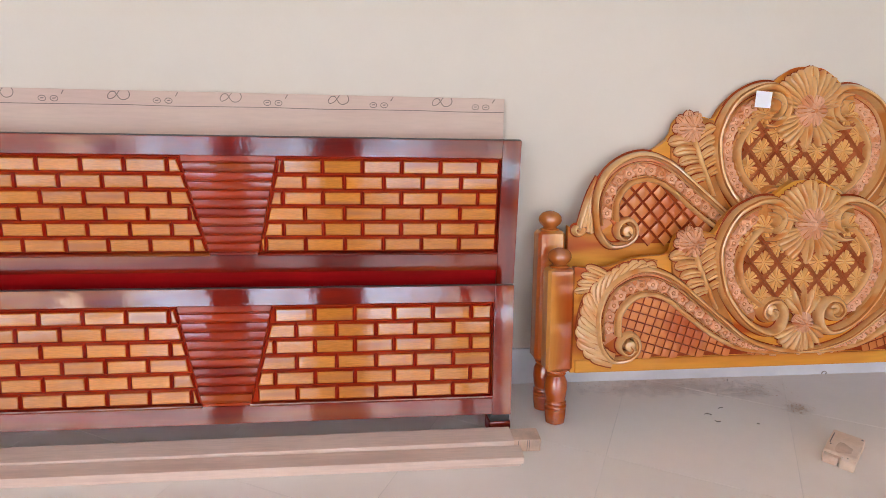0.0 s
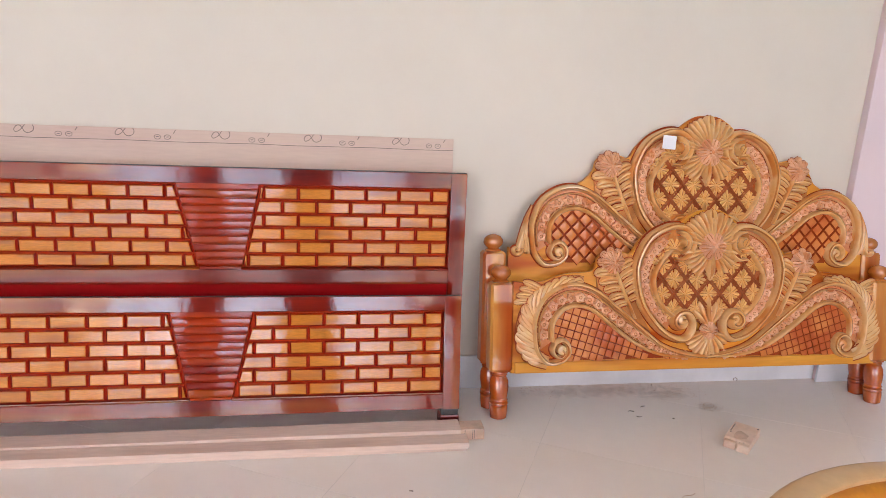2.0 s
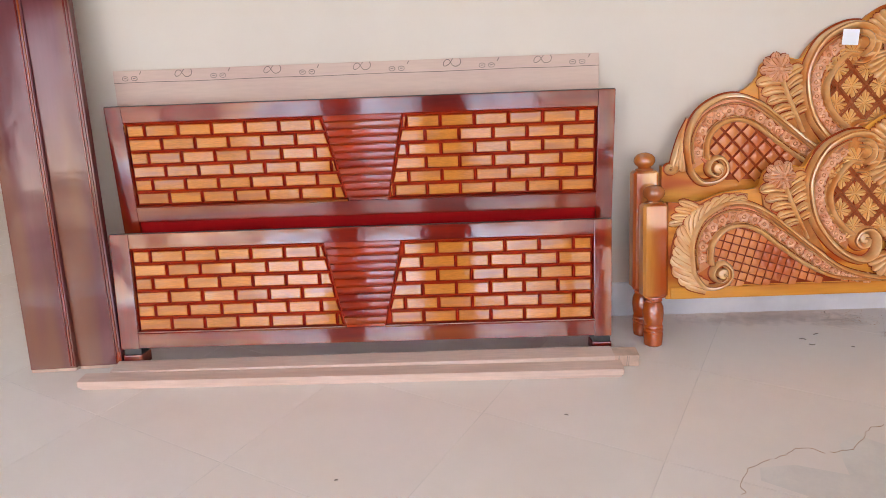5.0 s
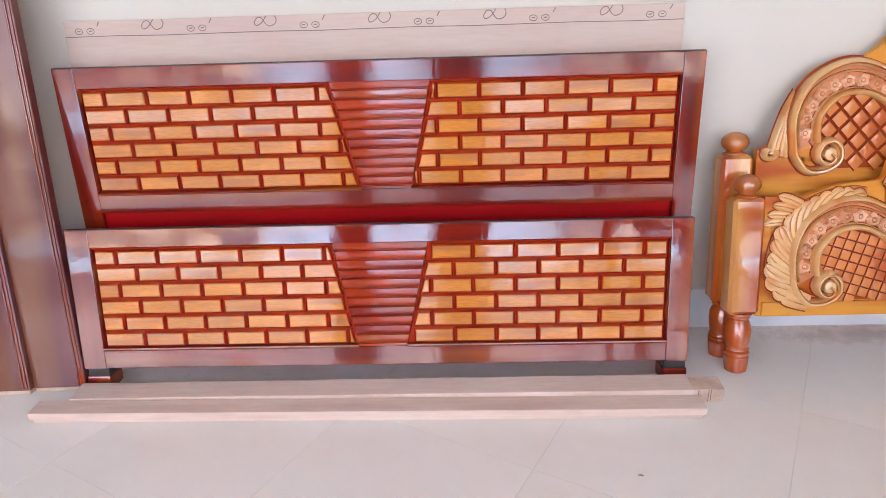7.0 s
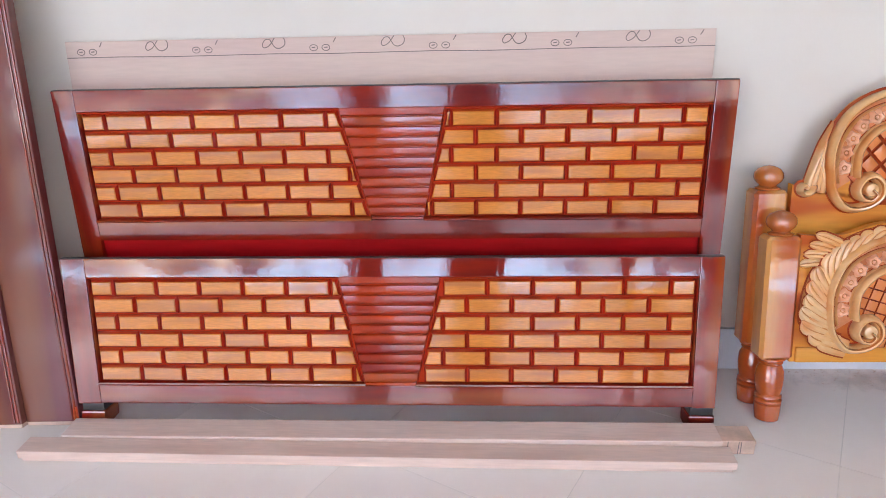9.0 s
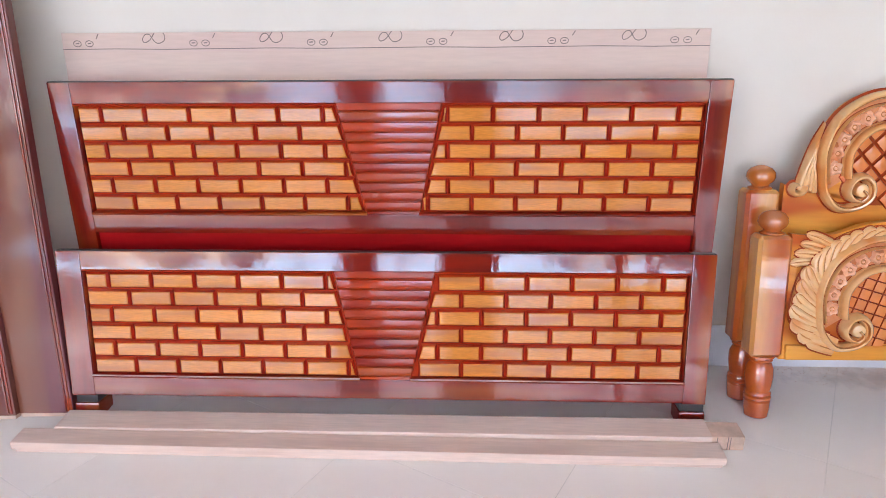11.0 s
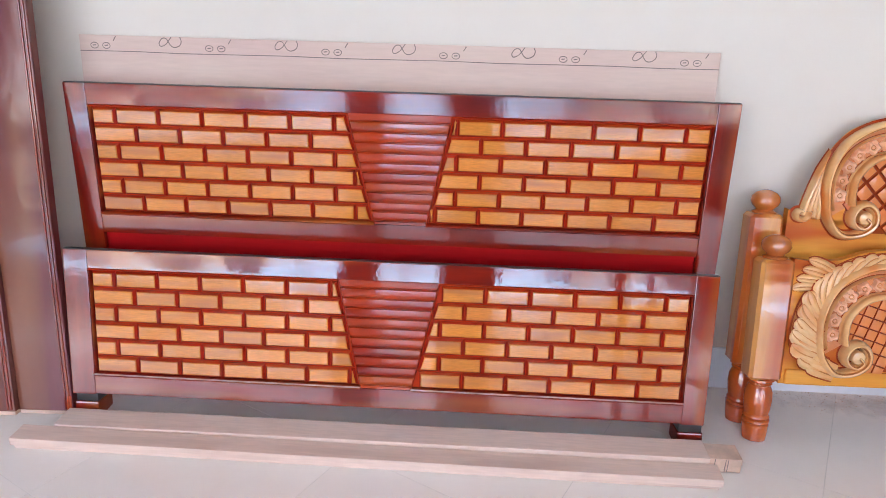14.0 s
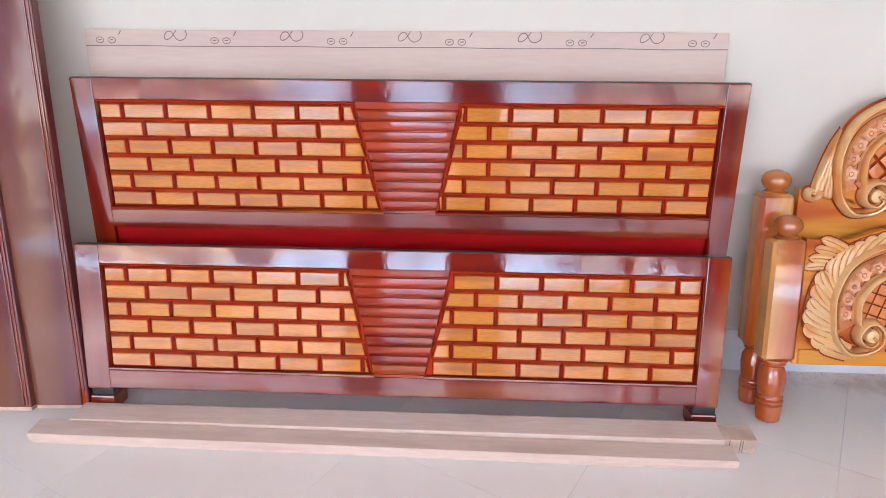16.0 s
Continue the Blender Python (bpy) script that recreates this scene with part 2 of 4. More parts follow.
carve_rose = mat("deep rosy stained border", (0.72, 0.27, 0.13), 0.4, coat=0.4, coat_rough=0.12, spec=0.1, scale=12, second=(0.62, 0.17, 0.06), grain=0.12)
carve_deep = mat("red-orange stained ground", (0.58, 0.12, 0.03), 0.4, coat=0.3, coat_rough=0.12, spec=0.1, scale=10, second=(0.46, 0.07, 0.015), grain=0.12)
carve_tan = mat("tan varnished petals", (0.83, 0.44, 0.17), 0.36, coat=0.7, coat_rough=0.09, spec=0.2, scale=14, second=(0.82, 0.37, 0.13), grain=0.08, per_piece=0.06)
paper_bead = mat("pale carved beads", (0.74, 0.58, 0.50), 0.6, vary=0.05)
table_wood = mat("pale honey varnished table rim", (0.76, 0.43, 0.22), 0.35, coat=0.5, coat_rough=0.2, spec=0.2, scale=5, second=(0.72, 0.36, 0.16), grain=0.1)
table_orange = mat("glossy orange varnished table wood", (0.78, 0.26, 0.03), 0.3, coat=0.7, coat_rough=0.06, spec=0.15, scale=9, second=(0.62, 0.12, 0.015), grain=0.12)
dust_pale = mat("thin tan dust", (0.62, 0.33, 0.18), 0.9, scale=30, vary=0.1, fine=0.1)
smear_mat = mat("dried cement smear", (0.79, 0.70, 0.62), 0.6, scale=8, vary=0.04, fine=0.06)
paper = mat("white paper", (0.82, 0.83, 0.86), 0.7, vary=0.03)
black_rubber = mat("black paint", (0.02, 0.018, 0.018), 0.4, coat=0.4)


def dust_film():
    """A thin film of brown dust that fades out unevenly to its edge."""
    m = mat("thin film of brown dust", (0.80, 0.30, 0.11), 0.95, spec=0.1, scale=30, vary=0.15, fine=0.12)
    n, link = m.node_tree.nodes, m.node_tree.links.new
    co = n.new("ShaderNodeTexCoord")
    gr = n.new("ShaderNodeMapping")
    gr.inputs["Location"].default_value, gr.inputs["Scale"].default_value = (-1, -1, 0), (2, 2, 0)
    link(co.outputs["Generated"], gr.inputs[0])
    ln = n.new("ShaderNodeVectorMath")
    ln.operation = "LENGTH"
    link(gr.outputs[0], ln.inputs[0])
    tex = n.new("ShaderNodeTexNoise")
    tex.inputs["Scale"].default_value, tex.inputs["Detail"].default_value = 26.0, 6
    link(co.outputs["Object"], tex.inputs["Vector"])
    add = n.new("ShaderNodeMath")
    add.operation = "MULTIPLY_ADD"
    add.inputs[1].default_value = -1.7
    link(tex.outputs[0], add.inputs[0])
    link(ln.outputs["Value"], add.inputs[2])
    rng = n.new("ShaderNodeMapRange")
    for key, v in (("From Min", 0.10), ("From Max", -0.75), ("To Min", 0.0), ("To Max", 0.24)):
        rng.inputs[key].default_value = v
    link(add.outputs[0], rng.inputs["Value"])
    link(rng.outputs[0], n["Principled BSDF"].inputs["Alpha"])
    return m


film_mat = dust_film()


# ---- mesh helpers ----
def finish(name, bm, material, parent=None, label="", smooth=True, m=None):
    me = bpy.data.meshes.new(name)
    bmesh.ops.recalc_face_normals(bm, faces=bm.faces)
    bm.to_mesh(me)
    bm.free()
    for one in material if isinstance(material, tuple) else (material,):
        me.materials.append(one)
    if smooth:
        for p in me.polygons:
            p.use_smooth = True
        me.set_sharp_from_angle(angle=radians(38))
    ob = new(name, me)
    if parent:
        ob.parent = parent
    if m:
        ob.matrix_basis = m
    if label:
        ob["label"] = label
    return ob


def part(name, bm, material, parent, label="", smooth=True):
    return finish(name, bm, material, parent, label, smooth)


def flat(name, bm, material, parent, label=""):
    return finish(name, bm, material, parent, label, False)


def share(name, ob, parent, m):
    """Another object on the same mesh."""
    o = new(name, ob.data)
    o.parent = parent
    o.matrix_basis = m
    return o


def thing(name, m, label, category, group="", kind=""):
    return_ob = new(name)
    return_ob.matrix_world = m
    return_ob.empty_display_size = 0.1
    return tagged(return_ob, label, category, group, kind)


def box(x0, x1, y0, y1, z0, z1, bevel=0.003, bm=None, seg=2):
    own = bm or bmesh.new()
    r = bmesh.ops.create_cube(own, size=1.0)
    vs = r["verts"]
    for v in vs:
        v.co = Vector(((x0 + x1) / 2 + v.co.x * (x1 - x0), (y0 + y1) / 2 + v.co.y * (y1 - y0), (z0 + z1) / 2 + v.co.z * (z1 - z0)))
    if bevel:
        es = list({e for v in vs for e in v.link_edges})
        bmesh.ops.bevel(own, geom=es, offset=bevel, segments=seg, profile=0.6, affect="EDGES")
    return own


def prism(corners, depth, inset, bm=None, y=0.0, rim=0.0):
    """A raised block on the plane y, with the outline corners (x, z), standing depth proud towards -y, its face inset by a slope.
    With a rim the face has a small bevel, the upper and lower slopes take the second material and the ends the third."""
    own = bm or bmesh.new()
    n = len(corners)
    cx, cz = sum(c[0] for c in corners) / n, sum(c[1] for c in corners) / n
    rings = []
    steps = ((0.0, 0.0), (depth * 0.3, 0.0), (depth * 0.82, inset), (depth, inset + rim)) if rim else ((0.0, 0.0), (depth * 0.55, 0.0), (depth, inset))
    for d, k in steps:
        ring = []
        for x, z in corners:
            sx, sz = (1 if x < cx else -1), (1 if z < cz else -1)
            ring.append(own.verts.new((x + sx * k, y - d, z + sz * k)))
        rings.append(ring)
    for a, b in zip(rings, rings[1:]):
        for i in range(n):
            f = own.faces.new((a[i], a[(i + 1) % n], b[(i + 1) % n], b[i]))
            f.material_index = (2 if i % 2 else 1) if rim and b is not rings[-1] else 0
    own.faces.new(rings[-1])
    return own


def spline(pts, n=12, closed=False):
    """Catmull-Rom through 2D points."""
    pts = [Vector(p) for p in pts]
    ext = [2 * pts[0] - pts[1], *pts, 2 * pts[-1] - pts[-2]]
    out = []
    for a, b, c, d in zip(ext, ext[1:], ext[2:], ext[3:]):
        for i in range(n):
            t = i / n
            out.append(0.5 * (2 * b + (c - a) * t + (2 * a - 5 * b + 4 * c - d) * t * t + (3 * b - a - 3 * c + d) * t ** 3))
    return out + [pts[-1]]


def rib(path, width, height, bm=None, y=0.0, n=6, power=1.0, skirt=0.0, groove=False):
    """A rounded rib along a 2D path on the plane y, proud towards -y. width and height are numbers or functions of 0..1.
    skirt: the width of a stained groove line along both sides, in the second material."""
    own = bm or bmesh.new()
    rows = []
    last = len(path) - 1
    for i, p in enumerate(path):
        t = i / last
        a, b = path[max(0, i - 1)], path[min(last, i + 1)]
        d = (b - a).normalized() if (b - a).length > 1e-9 else Vector((1, 0))
        s = Vector((-d.y, d.x))
        w = width(t) if callable(width) else width
        h = height(t) if callable(height) else height
        row = []
        spots = [(math.cos(math.pi * k / n) * w / 2, h * math.sin(math.pi * k / n) ** power) for k in range(n + 1)]
        if groove:
            # a fine stained flute beside the crown of the rib
            spots = [(math.cos(math.pi * q) * w / 2, h * math.sin(math.pi * q) * (0.86 if q == 0.63 else 1.0)) for q in (0, 0.08, 0.18, 0.32, 0.46, 0.575, 0.63, 0.685, 0.78, 0.90, 1)]
        if skirt:
            spots = [(w / 2 + skirt, -0.001), (w / 2 - 0.001, 0.0015)] + spots[1:-1] + [(-w / 2 + 0.001, 0.0015), (-w / 2 - skirt, -0.001)]
        for off, up in spots:
            q = p + s * off
            row.append(own.verts.new((q.x, y - up, q.y)))
        rows.append(row)
    for a, b in zip(rows, rows[1:]):
        m = len(a) - 1
        for k in range(m):
            f = own.faces.new((a[k], a[k + 1], b[k + 1], b[k]))
            if skirt and k in (0, m - 1):
                f.material_index = 1
            elif groove and k in (6, 7):
                f.material_index = 2
    for row in (rows[0], rows[-1]):
        own.faces.new(row)
    return own


def lobe(length, w0, w1, height, ripple=0, bend=0.0, point=0.0, end=0.7, m=9):
    """A carved lobe along +x from the origin, widening from w0 to w1, with a round or pointed end, fluted by ripple, bent by bend radians."""
    own = bmesh.new()
    rows = []
    x = z = 0.0
    if ripple:
        spots = [(-1.0, 0.0)]
        for j in range(ripple):
            for q, h in ((0.10, 0.62), (0.32, 0.94), (0.5, 1.0), (0.68, 0.94), (0.90, 0.62)):
                spots.append((-1 + 2 * (j + q) / ripple, h))
        spots.append((1.0, 0.0))
    else:
        spots = [(-1 + 2 * k / 6, 1.0) for k in range(7)]
    last = len(spots) - 1
    stops = [end * i / 5 for i in range(6)] + [end + (1 - end) * f for f in (0.35, 0.65, 0.88, 1.0)]
    here = 0.0
    for t in stops:
        a = bend * t
        d, s = Vector((math.cos(a), math.sin(a))), Vector((-math.sin(a), math.cos(a)))
        x, z = x + d.x * length * (t - here), z + d.y * length * (t - here)
        here = t
        half = (w0 + (w1 - w0) * t) / 2
        if t > end:
            u = (t - end) / (1 - end)
            half *= math.sqrt(max(0.0, 1 - u * u)) * (1 - point) + point * (1 - u)
        half = max(half, 0.0012)
        lift = height * (0.45 + 0.55 * math.sin(math.pi * min(1.0, 0.1 + 0.85 * t))) * (1 if t < 1 else 0.5)
        row = []
        for w, h in spots:
            row.append(own.verts.new((x + s.x * half * w, -lift * h * (1 - w ** 4 if ripple else math.sqrt(max(0.0, 1 - w * w))), z + s.y * half * w)))
        tip = 0.0035 if t == 1 else 0.0
        for w in (-1, 1):
            off = w * (half + 0.0045)
            row.insert(0 if w < 0 else len(row), own.verts.new((x + s.x * off + tip * d.x, 0.0, z + s.y * off + tip * d.y)))
        rows.append(row)
    for a, b in zip(rows, rows[1:]):
        for k in range(last + 2):
            f = own.faces.new((a[k], a[k + 1], b[k + 1], b[k]))
            if k in (0, last + 1):
                f.material_index = 1
            elif ripple and k > 1 and k < last and (k - 1) % 5 == 0:
                f.material_index = 2
    return own


LOBES, RELIEF = {}, 1.45


def crib(path, width, height, y=0.0, n=6, skirt=0.0065, groove=False):
    """A carved rib, with stained groove lines."""
    up = (lambda u: RELIEF * height(u)) if callable(height) else RELIEF * height
    return rib(path, width, up, y=y, n=n, skirt=skirt, groove=groove)



def put_lobe(name, parent, material, x, z, angle, length, w0, w1, height, y=0.0, ripple=0, bend=0.0, point=0.0, end=0.7, label=""):
    """Places a lobe at (x, z) on the board, pointing along angle (radians); alike lobes share one mesh."""
    key = (material.name, round(length, 3), round(w0, 3), round(w1, 3), round(height, 3), ripple, round(bend, 2), point, end)
    m = pose(x, y, z, 0, -math.degrees(angle), 0)
    if key in LOBES:
        ob = share(name, LOBES[key], parent, m)
    else:
        ob = LOBES[key] = part(name, lobe(length, w0, w1, height * RELIEF, ripple, bend, point, end), (material, carve_red, carve_line), parent)
        ob.matrix_basis = m
    if label:
        ob["label"] = label
    return ob


def lathe(profile, n=24, bm=None):
    """Turned about z: profile rows of (radius, z)."""
    own = bm or bmesh.new()
    rings = [[own.verts.new((r * math.cos(2 * math.pi * k / n), r * math.sin(2 * math.pi * k / n), z)) for k in range(n)] for r, z in profile]
    for a, b in zip(rings, rings[1:]):
        for k in range(n):
            own.faces.new((a[k], a[(k + 1) % n], b[(k + 1) % n], b[k]))
    own.faces.new(rings[0])
    own.faces.new(rings[-1])
    return own


def slab(outline, y0, y1, bm=None):
    """An outline of (x, z) points extruded from y0 (front) to y1."""
    own = bm or bmesh.new()
    a = [own.verts.new((p[0], y0, p[1])) for p in outline]
    b = [own.verts.new((p[0], y1, p[1])) for p in outline]
    n = len(a)
    front = own.faces.new(a)
    back = own.faces.new(b)
    for i in range(n):
        own.faces.new((a[i], a[(i + 1) % n], b[(i + 1) % n], b[i]))
    bmesh.ops.triangulate(own, faces=[front, back])
    return own


# ---- the room ----
def setting(name, bm, material, label, category, smooth=False):
    return tagged(finish(name, bm, material, smooth=smooth), label, category, kind="structure")


X0, X1, CEIL = -9.0, 4.9, 3.8
W_END, FAR = -1.70, 7.2      # where the back wall ends at the opening, and the far wall beyond it
setting("wall_north", box(W_END, 2.98, WALL, WALL + 0.2, -0.1, CEIL, 0), paint_cream, "plain cream painted plaster wall behind the furniture", "wall")
setting("wall_north_grey", box(2.98, X1 + 0.2, WALL + 0.12, WALL + 0.3, -0.1, CEIL, 0), paint_grey, "plain grey painted wall set back beside the pier", "wall")
setting("wall_far", box(X0 - 0.2, W_END + 0.2, FAR, FAR + 0.2, -0.1, CEIL, 0), paint_cream, "plain cream wall of the room beyond the opening", "wall")
setting("wall_inner", box(W_END, W_END + 0.2, WALL + 0.2, FAR, -0.1, CEIL, 0), paint_cream, "plain cream partition of the room beyond", "wall")
# unseen west wall; its window is added to brighten the room beyond
west = bmesh.new()
for y0, y1, z0, z1 in ((FRONT, 3.2, -0.1, CEIL), (6.8, FAR, -0.1, CEIL), (3.2, 6.8, -0.1, 0.9), (3.2, 6.8, 3.2, CEIL)):
    box(X0 - 0.2, X0, y0, y1, z0, z1, 0, west)
setting("wall_west", west, paint_low_fill, "unseen side wall darkened to cut fill, window added to light the room beyond", "wall")
setting("wall_east", box(X1, X1 + 0.2, FRONT, WALL + 0.3, -0.1, CEIL, 0), paint_low_fill, "unseen far side wall of the showroom, darkened to cut fill light", "wall")
setting("ceiling", box(X0 - 0.2, X1 + 0.2, FRONT - 0.2, FAR + 0.2, CEIL, CEIL + 0.15, 0), paint_ceiling, "plain white showroom ceiling", "ceiling")
# unseen shop front: piers and lintel; middle pier stands in for a person's reflection
piers = bmesh.new()
for a, b_ in ((-1.64, -1.20), (-0.45, 0.20), (4.3, X1 + 0.2)):
    box(a, b_, FRONT - 0.25, FRONT, -0.1, CEIL, 0, piers)
for a, b_ in ((-5.9, -1.64), (-1.20, -0.45), (0.20, 4.3)):
    box(a, b_, FRONT - 0.25, FRONT, 3.65, CEIL, 0, piers)
setting("wall_south", piers, paint_pier, "unseen shop-front wall with open bays, piers near-black to shape reflections", "wall")
# unseen end wall, added to dim what the left stiles and rails reflect
setting("wall_south_end", box(X0 - 0.2, -5.9, FRONT - 0.25, FRONT, -0.1, CEIL, 0), paint_end_dim, "added unseen blue-grey end wall, dimming reflections on the left", "wall")
setting("ground", box(-120, 120, -160, FRONT - 0.25, -0.25, -0.12, 0), yard_blue, "blue-tinted paved yard in front of the shop, unseen, cooling reflections", "ground")
# unseen dark screen for far trees, its height set to darken low reflections
setting("backdrop", box(-90, 90, -61, -60, -0.2, 8.5, 0), woods, "plain unseen screen for far trees, added to darken low reflections", "backdrop")
# unseen wall, added and coloured blue to brighten reflections in the top rails
setting("boundary_wall", box(-60, 60, -9.7, -9.5, -0.2, 1.25, 0), reflect_blue, "added unseen blue boundary wall, bluing the rail reflections", "wall")


def shrubs(x0, x1, y, height, label):
    """A clipped uneven row of shrubs: a lumpy mass cut into many leafy clumps."""
    bm = bmesh.new()
    n = int((x1 - x0) / 0.35)
    for i in range(n):
        for h in range(int(height / 0.4)):
            r = random.uniform(0.26, 0.42)
            g = bmesh.ops.create_icosphere(bm, subdivisions=2, radius=r)
            c = Vector((x0 + (i + 0.5) * 0.35 + random.uniform(-0.1, 0.1), y + random.uniform(-0.2, 0.2), 0.05 + 0.4 * h + random.uniform(-0.1, 0.15)))
            for v in g["verts"]:
                v.co = c + v.co * (1 + 0.45 * noise.noise((v.co + c) * 7.0))
    return tagged(finish("hedge", bm, hedge, smooth=False), label, "hedge", kind="stuff")


# unseen shrubs, added to dim the reflected yard at both sides
random.seed(3)
shrubs(-14.0, -4.2, -8.6, 1.6, "added unseen grey-green hedge, dimming reflections of the yard")
shrubs(1.9, 9.0, -8.6, 1.6, "added unseen grey-green hedge, dimming reflections of the yard")
# pier on the back wall, with pink paint
setting("pier", box(2.44, 2.95, WALL - 0.04, WALL, 0.0, CEIL, 0.004), paint_pink, "shallow pink painted wall pier", "pier")
setting("baseboard", box(W_END, 2.44, WALL - 0.012, WALL, 0.0, 0.153, 0.002), paint_skirt, "pale grey-white painted skirting along the wall", "skirting")
setting("baseboard_pier", box(2.43, 2.96, WALL - 0.052, WALL - 0.04, 0.0, 0.153, 0.002), paint_skirt, "pale grey-white skirting round the pier", "skirting")

# ---- dark bed: headboard and footboard with wooden brick panels ----
PITCH, ROWS_N = 0.129, 6


def groove_slat(xl, xr, a, b, rec, top):
    """One band of the scored field: flat face, a soft shoulder falling into the groove below."""
    bm = bmesh.new()
    hh = a - b
    prof = [(a, 0.0 if top else 0.004), (a - 0.0025, 0.0004), (a - hh * 0.50, 0.0), (a - hh * 0.78, 0.0009), (b + 0.0035, 0.0030), (b + 0.0012, 0.0065), (b, 0.0065)]
    n = 10
    rows = []
    for z, y in prof:
        row = []
        for k in range(n + 1):
            u = k / n
            row.append(bm.verts.new((xl(z) + (xr(z) - xl(z)) * u, y + 0.0006 * noise.noise(Vector((u * 3, a * 40, z * 30))), z)))
        rows.append(row)
    for p, q in zip(rows, rows[1:]):
        for k in range(n):
            bm.faces.new((p[k], p[k + 1], q[k + 1], q[k]))
    lo_, hi_ = rows[-1], rows[0]
    back = [[bm.verts.new((v.co.x, rec, v.co.z)) for v in (row[0], row[-1])] for row in (hi_, lo_)]
    bm.faces.new([r[0] for r in rows] + [back[1][0], back[0][0]])
    bm.faces.new([r[-1] for r in rows] + [back[1][1], back[0][1]])
    return bm


def brick_board(name, m, width, panel_z, left, right, top, label, thick, low, category, finish_of, ease=0.0):
    """left: the left panel's x at its outer edge, top inner and bottom inner corner; right the same, inner corners first."""
    m_rail, m_stile, m_slat, m_brick = finish_of
    t = thing(name, m, label, category, "dark bed set")
    z1, z0 = panel_z
    lo, lt, lb = left
    rt, rb, ro = right
    face, back = 0.0, thick
    flat("stile", box(0, lo, face, back, low, top, 0.0022), m_stile, t)
    flat("stile", box(ro, width, face, back, low, top, 0.0022), m_stile, t)
    bm = box(lo, ro, face + 0.0005, back - 0.001, z1, top, 0.0018)
    for v in bm.verts:
        v.co.y += ease * (v.co.z - z1) if v.co.y < 0.02 else 0.0     # planed back a little towards the top
    flat("top_rail", bm, m_rail, t)
    # dark reflection of the frame's top bevel, put in as a blackish strip
    flat("edge_strip", box(0.002, width - 0.002, 0.001, 0.022, top - 0.001, top + 0.0025, 0.001), edge_shade, t, "dark strip put in for the dark reflection on the top edge")
    zb = z0 - 0.06
    flat("bottom_rail", box(lo, ro, face + 0.0005, back - 0.001, zb, z0, 0.0018), m_rail, t)
    rec = 0.015
    flat("backing_panel", box(lo - 0.005, ro + 0.005, rec, back - 0.012, z0 - 0.005, z1 + 0.005, 0), stain_red, t, "deep red stained ground behind the blocks")
    # middle field, flush with the frame, scored by level grooves and narrowing downwards
    n_s = 11
    h = z1 - z0
    first = 0.024
    cuts = [z1] + [z1 - first - (h - first - 0.010) * i / (n_s - 1) for i in range(n_s)]
    xl = lambda z: lt + (lb - lt) * (z1 - z) / h + 0.002
    xr = lambda z: rt + (rb - rt) * (z1 - z) / h - 0.002
    for i, (a, b) in enumerate(zip(cuts, cuts[1:])):
        part("slat", groove_slat(xl, xr, a, b, rec, i == 0), m_slat, t)
    flat("field_foot", prism([(xl(z0), z0), (xr(z0), z0), (xr(cuts[-1]), cuts[-1]), (xl(cuts[-1]), cuts[-1])], rec - 0.002, 0.001, y=rec), m_slat, t)
    # slanted chamfered edges of the field
    for x_t, x_b in ((lt, lb), (rt, rb)):
        part("edge_bead", rib([Vector((x_t + (x_b - x_t) * k / 6, z1 - h * k / 6)) for k in range(7)], 0.006, rec - 0.0025, y=rec), stain_side, t)
    # thin moulding round each panel
    for a, b, c, d in ((lo, lt, lb, lo), (rt, ro, ro, rb)):
        part("moulding", rib([Vector((a, z1 - 0.003)), Vector((b, z1 - 0.003))], 0.007, rec + 0.001, y=rec), stain_red, t)
        part("moulding", rib([Vector((d, z0 + 0.001)), Vector((c, z0 + 0.001))], 0.013, rec + 0.006, y=rec, n=10), m_rail, t, "thin raised bead under the blocks")
        # pale rib painted in for the highlight along the footboard's bead
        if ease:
            part("edge_wear", rib([Vector((d, z0 + 0.0035)), Vector((c, z0 + 0.0035))], 0.0055, rec + 0.0068, y=rec, n=4), glint_pale, t, "pale line put in as a glint along the bead")
    for x in (lo + 0.003, ro - 0.003):
        part("moulding", rib([Vector((x, z0)), Vector((x, z1))], 0.007, rec + 0.001, y=rec), m_rail, t)
    # the blocks
    row_h = (h - 0.014) / ROWS_N
    whole = {}
    for side in (0, 1):
        for r in range(ROWS_N):
            za = z1 - 0.007 - r * row_h - 0.0017
            zc = za - row_h + 0.0040
            if side == 0:
                x_out, bound = lo + 0.0085, lambda z: lt + (lb - lt) * (z1 - z) / h - 0.0075
                first_joint = 0.078 if r % 2 == 0 else 0.137
            else:
                x_out, bound = ro - 0.0085, lambda z: rt + (rb - rt) * (z1 - z) / h + 0.0075
                first_joint = 0.078 if r % 2 == 0 else 0.137
            sgn = 1 if side == 0 else -1
            edge = (lo if side == 0 else ro)
            x = x_out
            nxt = edge + sgn * first_joint
            while True:
                e = nxt - sgn * 0.0016
                lim_a, lim_c = bound(za), bound(zc)
                done = sgn * (e - min((lim_a, lim_c), key=lambda q: sgn * q)) > 0
                if done:
                    xa, xc = (min(e, lim_a), min(e, lim_c)) if sgn > 0 else (max(e, lim_a), max(e, lim_c))
                    if sgn * (min((xa, xc), key=lambda q: sgn * q) - x) > 0.003:
                        cs = [(x, zc), (xc, zc), (xa, za), (x, za)] if sgn > 0 else [(xc, zc), (x, zc), (x, za), (xa, za)]
                        part("block", prism(cs, 0.0135, 0.0050, y=rec, rim=0.0022), (m_brick, stain_side, stain_end), t, smooth=False)
